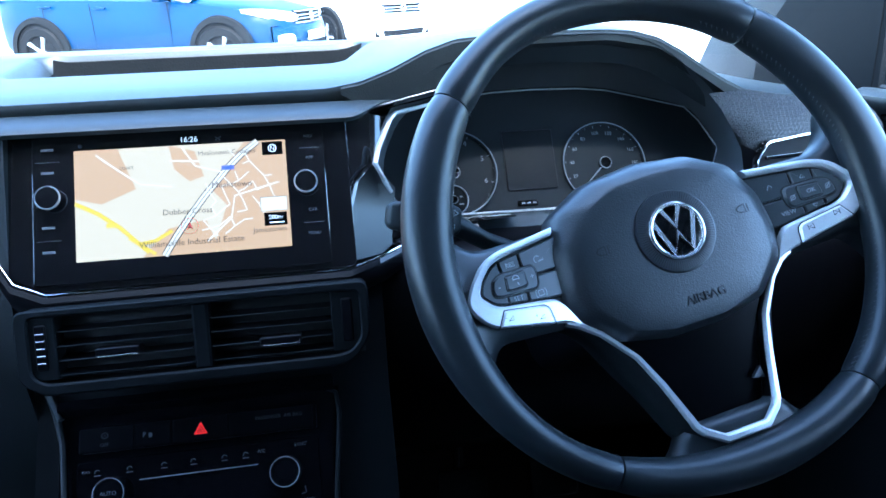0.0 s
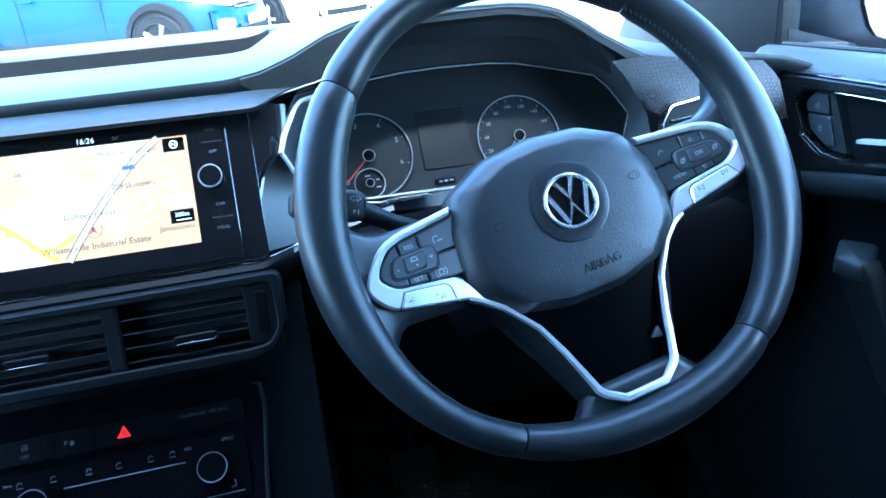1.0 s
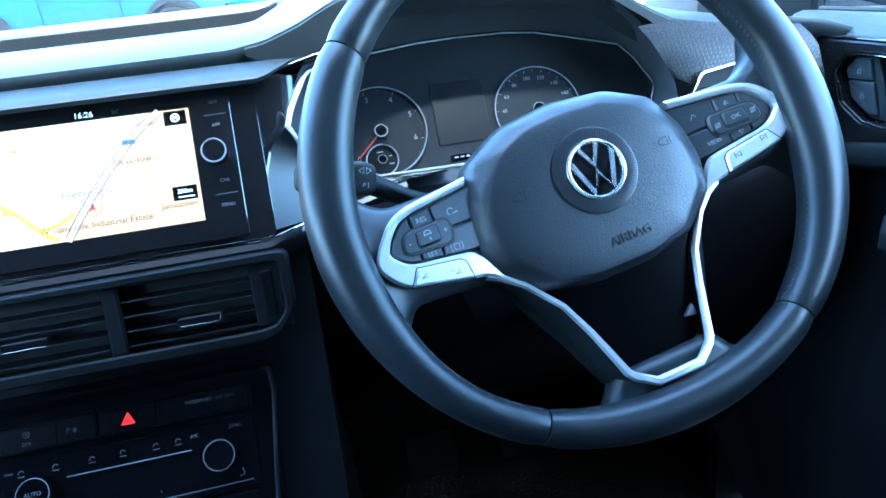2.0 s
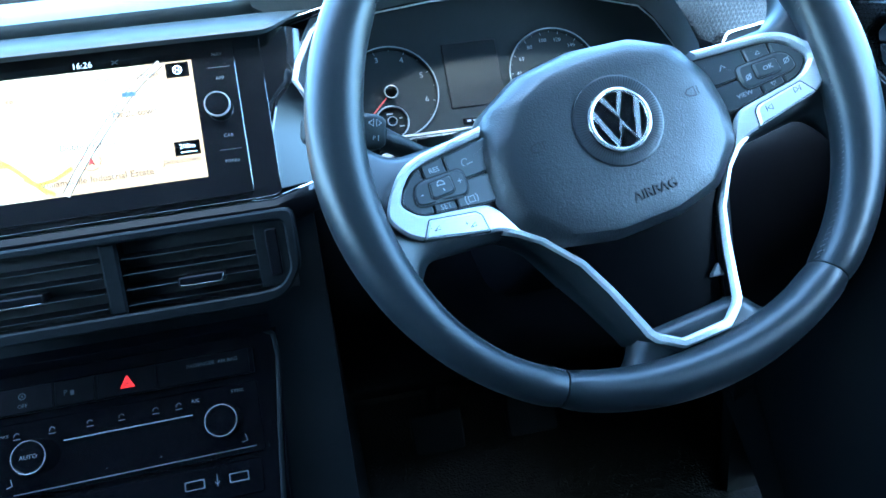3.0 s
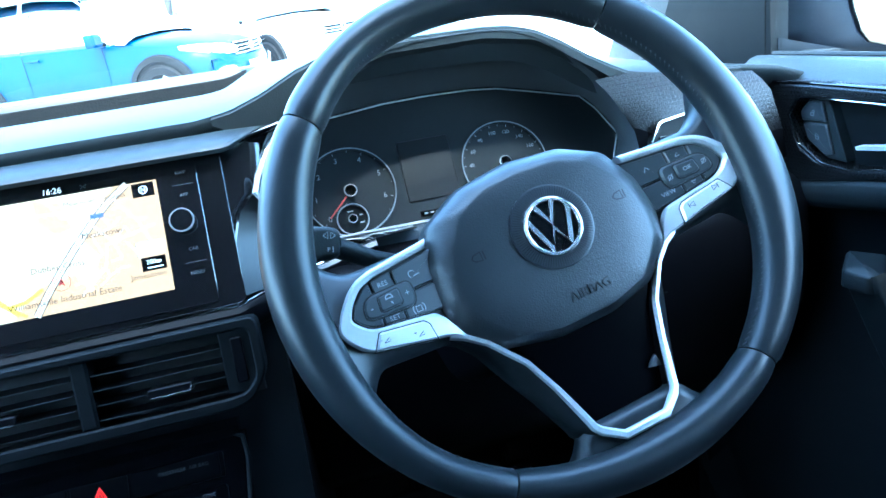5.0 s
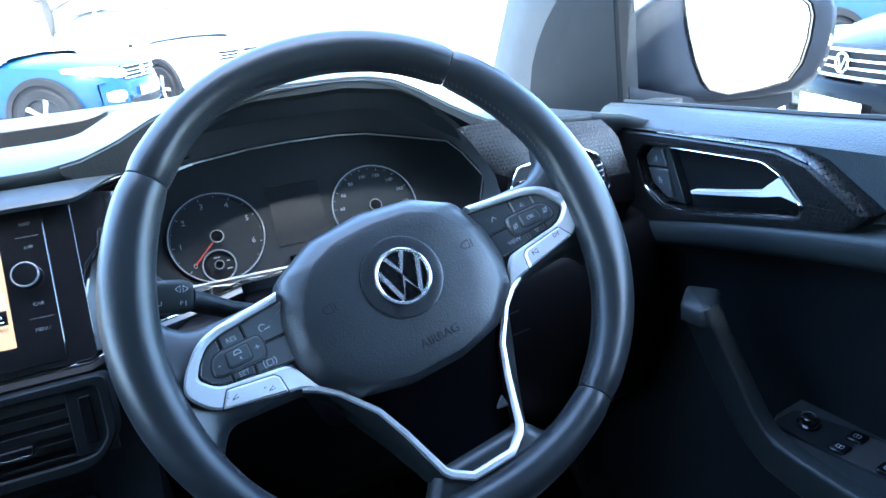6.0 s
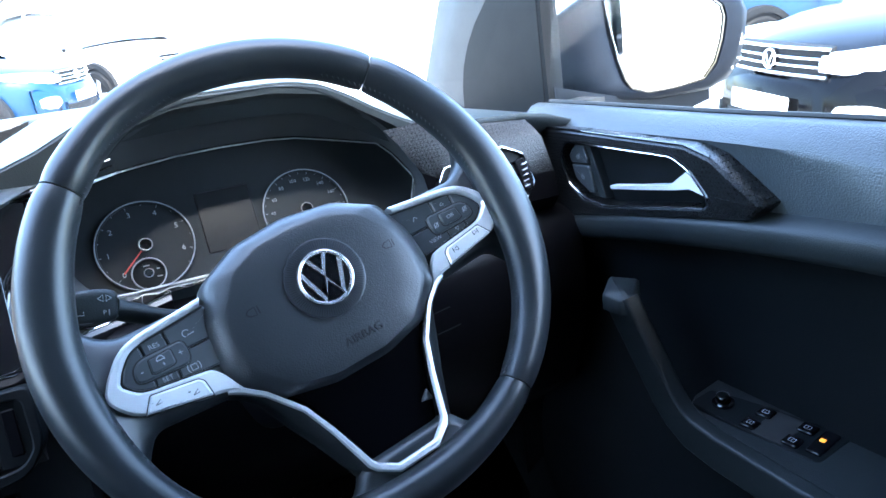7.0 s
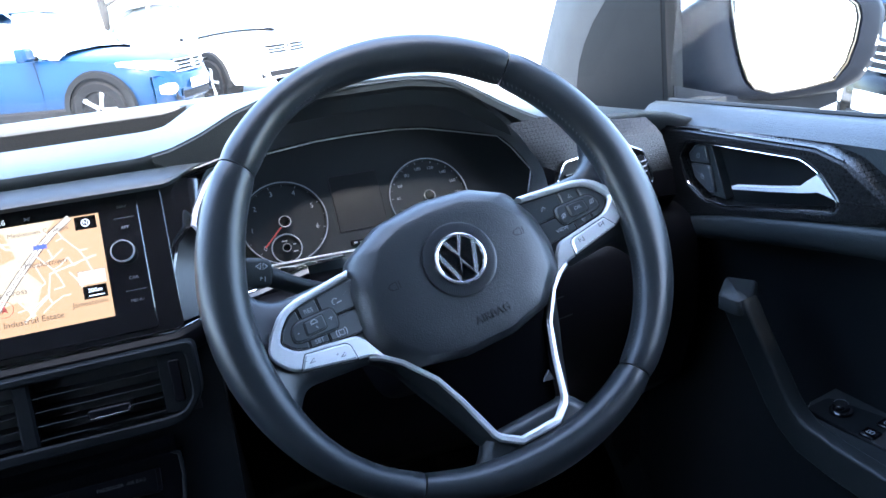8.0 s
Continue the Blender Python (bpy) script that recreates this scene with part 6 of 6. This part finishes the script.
def parked_car(label, paint, place):
    """A compact sport-utility car, nose to +x, standing at its middle, 4.2 m long."""
    car = thing("parked_car", label, "car", place=place, group="cars parked on the forecourt")
    belt = [(-2.08, 0.98), (-1.9, 1.02), (0.6, 0.98), (0.95, 0.96), (1.5, 0.89), (1.85, 0.80), (2.02, 0.72), (2.10, 0.60)]
    width = [(-2.10, 0.62), (-1.95, 0.80), (-1.5, 0.885), (1.2, 0.895), (1.6, 0.86), (1.9, 0.76), (2.05, 0.62), (2.12, 0.48)]
    rings = []
    for x in (-2.10, -2.04, -1.9, -1.6, -1.3, -0.6, 0.2, 0.8, 1.0, 1.2, 1.45, 1.65, 1.8, 1.92, 2.02, 2.08, 2.12):
        h, w = mixed(belt, x), mixed(width, x)
        low = mixed([(-2.1, 0.42), (-1.9, 0.28), (1.9, 0.26), (2.12, 0.34)], x)
        rings.append([(x, -w * 0.9, low), (x, -w, low + 0.12), (x, -w * 1.005, h * 0.62), (x, -w * 0.985, h * 0.80), (x, -w * 0.95, h - 0.03), (x, -w * 0.86, h), (x, -w * 0.45, h + 0.035), (x, 0, h + 0.045),
                      (x, w * 0.45, h + 0.035), (x, w * 0.86, h), (x, w * 0.95, h - 0.03), (x, w * 0.985, h * 0.80), (x, w * 1.005, h * 0.62), (x, w, low + 0.12), (x, w * 0.9, low)])
    part("body", loft(rings, caps=True), paint, car, smooth=50)
    rings = []
    for x, h, w, q in ((-2.0, 1.00, 0.70, 0.0), (-1.75, 1.38, 0.60, 0.1), (-1.2, 1.52, 0.58, 0.2), (-0.3, 1.56, 0.58, 0.2), (0.25, 1.50, 0.58, 0.2), (0.95, 1.02, 0.74, 0.0)):
        b = mixed(belt, x) - 0.02
        rings.append([(x, -w - 0.16 + q * 0.2, b), (x, -w - 0.02, b + (h - b) * 0.75), (x, -w * 0.8, h), (x, 0, h + 0.02), (x, w * 0.8, h), (x, w + 0.02, b + (h - b) * 0.75), (x, w + 0.16 - q * 0.2, b)])
    part("glasshouse", loft(rings, closed=False), CARGLASS, car, "glossy windows reflecting the sky", smooth=50)
    rings = [[(x, y, mixed([(-2.0, 1.0), (-1.75, 1.39), (-1.2, 1.535), (-0.3, 1.575), (0.25, 1.512), (0.4, 1.40)], x) + 0.012 - 0.03 * abs(y)) for y in (-0.60, -0.3, 0, 0.3, 0.60)] for x in (-1.72, -1.2, -0.7, -0.3, 0.0, 0.25)]
    part("roof", loft(rings, closed=False), paint, car, smooth=60)
    for s in (-1, 1):
        # Pillars take the mirror glass to wash out as if overexposed.
        part("pillar", tube([(0.98, s * 0.80, 0.98), (0.6, s * 0.70, 1.28), (0.25, s * 0.60, 1.52)], 0.014, 8), CARGLASS, car, "windscreen pillar, mirror-bright to look overexposed")
        part("pillar", tube([(-0.55, s * 0.80, 1.0), (-0.5, s * 0.72, 1.3), (-0.45, s * 0.62, 1.55)], 0.022, 8), CARGLASS, car, "door pillar, mirror-bright to look overexposed")
        mir = part("wing_mirror", plate(rounded(box(0.20, 0.15), 0.04), axes((0.62, s * 0.98, 1.03), (0, 1, 0), (0, 0, 1)), 0.06, -0.06, 0.03), paint, car)
        part("mirror_arm", tube([(0.64, s * 0.82, 0.98), (0.62, s * 0.95, 0.99)], 0.03, 6), CARTRIM, mir)
        part("door_handle", tube([(-0.42, s * 0.90, 0.88), (-0.34, s * 0.92, 0.885), (-0.24, s * 0.90, 0.88)], 0.014, 6), paint, car)
        part("door_handle", tube([(-1.22, s * 0.89, 0.90), (-1.14, s * 0.91, 0.905), (-1.04, s * 0.89, 0.90)], 0.014, 6), paint, car)
        part("door_seam", joined(*(tube([(x, s * 0.893, 0.40), (x + 0.02, s * 0.903, 0.62), (x, s * 0.875, 0.94)], 0.0035, 4) for x in (0.62, -0.48, -1.18))), CARTRIM, car)
        part("sill_cladding", loft([[(x, s * 0.86, 0.24), (x, s * 0.915, 0.27), (x, s * 0.915, 0.36), (x, s * 0.885, 0.39)] for x in (-0.95, 0.95)], caps=True), CLAD, car)
        for wx in (-1.30, 1.30):
            ring = []
            for a in np.linspace(-12, 192, 22):
                c, d = math.cos(radians(a)), math.sin(radians(a))
                ring.append([(wx + 0.37 * c, s * 0.90, 0.34 + 0.37 * d), (wx + 0.37 * c, s * 0.925, 0.34 + 0.37 * d), (wx + 0.435 * c, s * 0.922, 0.34 + 0.435 * d), (wx + 0.45 * c, s * 0.875, 0.34 + 0.45 * d)])
            part("arch_cladding", loft(ring), CLAD, car)
            W = axes((wx, s * 0.80, 0.335), (-s, 0, 0), (0, 0, 1))
            # Black disc on the uncut body side stands in for the arch's shade.
            part("arch_shade_disc", lathe([(0.372, -0.2), (0.372, 0.101), (0.30, 0.102)], W, 32), CARTRIM, car)
            tyre = part("wheel", lathe([(0.22, -0.10), (0.31, -0.10), (0.333, -0.07), (0.333, 0.105), (0.31, 0.132), (0.228, 0.128), (0.225, 0.104)], W, 40), CARTRIM, car)
            part("rim", lathe([(0.232, 0.103), (0.232, 0.132), (0.222, 0.136), (0.214, 0.125), (0.205, 0.108), (0.05, 0.106)], W, 40), CARTRIM, tyre)
            part("spokes", joined(*(loft([[W @ (Matrix.Rotation(a, 4, "Z") @ Vector((r, q, h))) for q, h in ((-t, 0.105), (-t * 0.7, z), (t * 0.7, z), (t, 0.105))] for r, t, z in ((0.02, 0.028, 0.120), (0.12, 0.020, 0.126), (0.216, 0.032, 0.132))], caps=True) for a in np.linspace(0, math.tau, 6)[:-1])), GREYPAINT, tyre)
    # Nose: grille, lamps, bumper.
    for s in (-1, 1):
        rings = []
        for y, x, zl, zh in ((0.36, 2.075, 0.69, 0.78), (0.50, 2.045, 0.685, 0.80), (0.64, 1.965, 0.70, 0.825), (0.76, 1.82, 0.745, 0.845), (0.835, 1.62, 0.80, 0.85)):
            rings.append([(x - 0.06, s * (y - 0.02), zl), (x + 0.02, s * y, zl), (x + 0.026, s * (y + 0.004), (zl + zh) / 2), (x + 0.002, s * y, zh), (x - 0.06, s * (y - 0.02), zh)])
        part("headlight", loft(rings, caps=True), LAMP, car, "long clear headlight")
        rings = [[(x - 0.04, s * y, zl), (x + 0.02, s * y, zl), (x + 0.024, s * y, (zl + zh) / 2), (x + 0.015, s * y, zh), (x - 0.04, s * y, zh)] for y, x, zl, zh in ((0.50, 2.085, 0.44, 0.53), (0.57, 2.065, 0.42, 0.545), (0.66, 2.030, 0.42, 0.55), (0.74, 1.985, 0.445, 0.535))]
        part("fog_lamp", loft(rings, caps=True), LAMP, car, "bright corner lamp")
    part("grille", loft([[(2.04, y, 0.645), (2.118 - 0.25 * y * y, y, 0.655), (2.116 - 0.25 * y * y, y, 0.80), (2.04, y, 0.815)] for y in np.linspace(-0.40, 0.40, 9)], caps=True), CARTRIM, car)
    for z, r in ((0.662, 0.010), (0.710, 0.007), (0.752, 0.007), (0.802, 0.008)):
        part("grille_bar", tube([(2.126 - 0.25 * y * y, y, z) for y in np.linspace(-0.41, 0.41, 9)], r, 6), CHROME, car)
    badge = part("badge", lathe([(0.052, 0.0), (0.052, 0.020), (0.046, 0.023)], axes((2.112, 0, 0.735), (0, 1, 0), (0, 0, 1)), 24), CARTRIM, car, "round badge with bright ring")
    part("badge_ring", ring_tube(0.050, axes((2.112, 0, 0.735), (0, 1, 0), (0, 0, 1)), 0.022, 0.007, 24), CHROME, badge)
    part("badge_bar", tube([(2.136, -0.03, 0.765), (2.136, 0.0, 0.70), (2.136, 0.03, 0.765)], 0.006, 5), CHROME, badge)
    part("bumper", loft([[(1.95, y, 0.30), (2.13 - 0.30 * y * y, y, 0.31), (2.17 - 0.33 * y * y, y, 0.40), (2.165 - 0.33 * y * y, y, 0.60), (2.12 - 0.3 * y * y, y, 0.645), (1.95, y, 0.65)] for y in np.linspace(-0.80, 0.80, 13)], caps=True), paint, car, smooth=50)
    part("lower_intake", loft([[(2.10, y, 0.33), (2.174 - 0.33 * y * y, y, 0.34), (2.178 - 0.33 * y * y, y, 0.42), (2.10, y, 0.44)] for y in np.linspace(-0.55, 0.55, 9)], caps=True), CLAD, car)
    N = axes((2.178, 0, 0.50), (0, 1, 0), (0, 0, 1))
    np_ = part("number_plate", plate(rounded(box(0.52, 0.11), 0.01), N, 0.010, 0.0, 0.002), PLATE, car)
    part("plate_bars", joined(*(plate(box(0.05, 0.07), at2(N, -0.19 + 0.063 * i, 0), 0.0115, 0.005, 0.0005) for i in range(7))), PLATEINK, np_)
    part("aerial", tube([(-1.2, 0, 1.54), (-1.3, 0, 1.64)], 0.012, 5), CARTRIM, car)
    return car


def standing(x, y, turn):
    return Matrix.Translation((x, y, 0)) @ Matrix.Rotation(radians(turn), 4, "Z")


parked_car("bright blue compact SUV with grey wheel arch cladding", BLUEPAINT, standing(-2.50, 9.90, -21.4) @ Matrix.Scale(1.02, 4))
parked_car("white compact SUV parked beyond the blue one", WHITEPAINT, standing(-0.31, 12.25, -55))
parked_car("black SUV with chrome grille bars, facing the camera", BLACKPAINT, standing(5.22, 1.52, 162))
parked_car("bright blue compact SUV parked behind the black one", BLUEPAINT, standing(7.9, 5.3, 162))
parked_car("white compact SUV in a distant row", WHITEPAINT, standing(-5.2, 17.5, -21.4))

# ---- tree beyond the cars ----
LEAF = material("grey_green_leaf", (0.040, 0.048, 0.034), 0.6, wear=0.4, stain=0.6)
BARK = material("grey_bark", (0.05, 0.045, 0.04), 0.9, grain=0.8, grain_size=0.03, stain=0.2)


def tree(x, y, height, seed):
    rnd = random.Random(seed)
    trunk_top = height * 0.45
    tr = thing("tree", "tall grey-green tree behind the parked cars", "tree", place=Matrix.Translation((x, y, 0)))
    part("trunk", tube([(0, 0, 0), (0.05, 0.02, trunk_top * 0.5), (-0.06, 0.05, trunk_top), (0.02, 0.0, height * 0.8)], [0.26, 0.20, 0.15, 0.05], 10), BARK, tr)
    tips = []
    for k in range(11):
        a, z = k * 2.4, trunk_top * 0.55 + height * 0.045 * k
        reach = height * (0.28 - 0.014 * k)
        end = Vector((math.cos(a) * reach, math.sin(a) * reach, z + reach * 0.6))
        part("limb", tube([(0, 0, z), tuple(end * 0.5 + Vector((0, 0, z * 0.42))), tuple(end)], [0.09, 0.06, 0.02], 6), BARK, tr)
        tips += [end, end * 0.7 + Vector((0, 0, z * 0.3))]
    bm = bmesh.new()
    for tip in tips:
        for _ in range(150):
            c = tip + Vector((rnd.gauss(0, 0.55), rnd.gauss(0, 0.55), rnd.gauss(0.1, 0.45)))
            turn = Matrix.Rotation(rnd.uniform(0, 6.28), 3, "Z") @ Matrix.Rotation(rnd.uniform(-1.2, 1.2), 3, "X")
            size = rnd.uniform(0.06, 0.13)
            bm.faces.new([bm.verts.new(c + turn @ Vector(v) * size) for v in ((-1, 0, 0), (0, -0.5, 0.1), (1.1, 0, 0), (0, 0.5, 0.1))])
    part("crown", bm, LEAF, tr, "loose clumps of small leaves")
    return tr


tree(-4.6, 34.0, 8.5, 4)
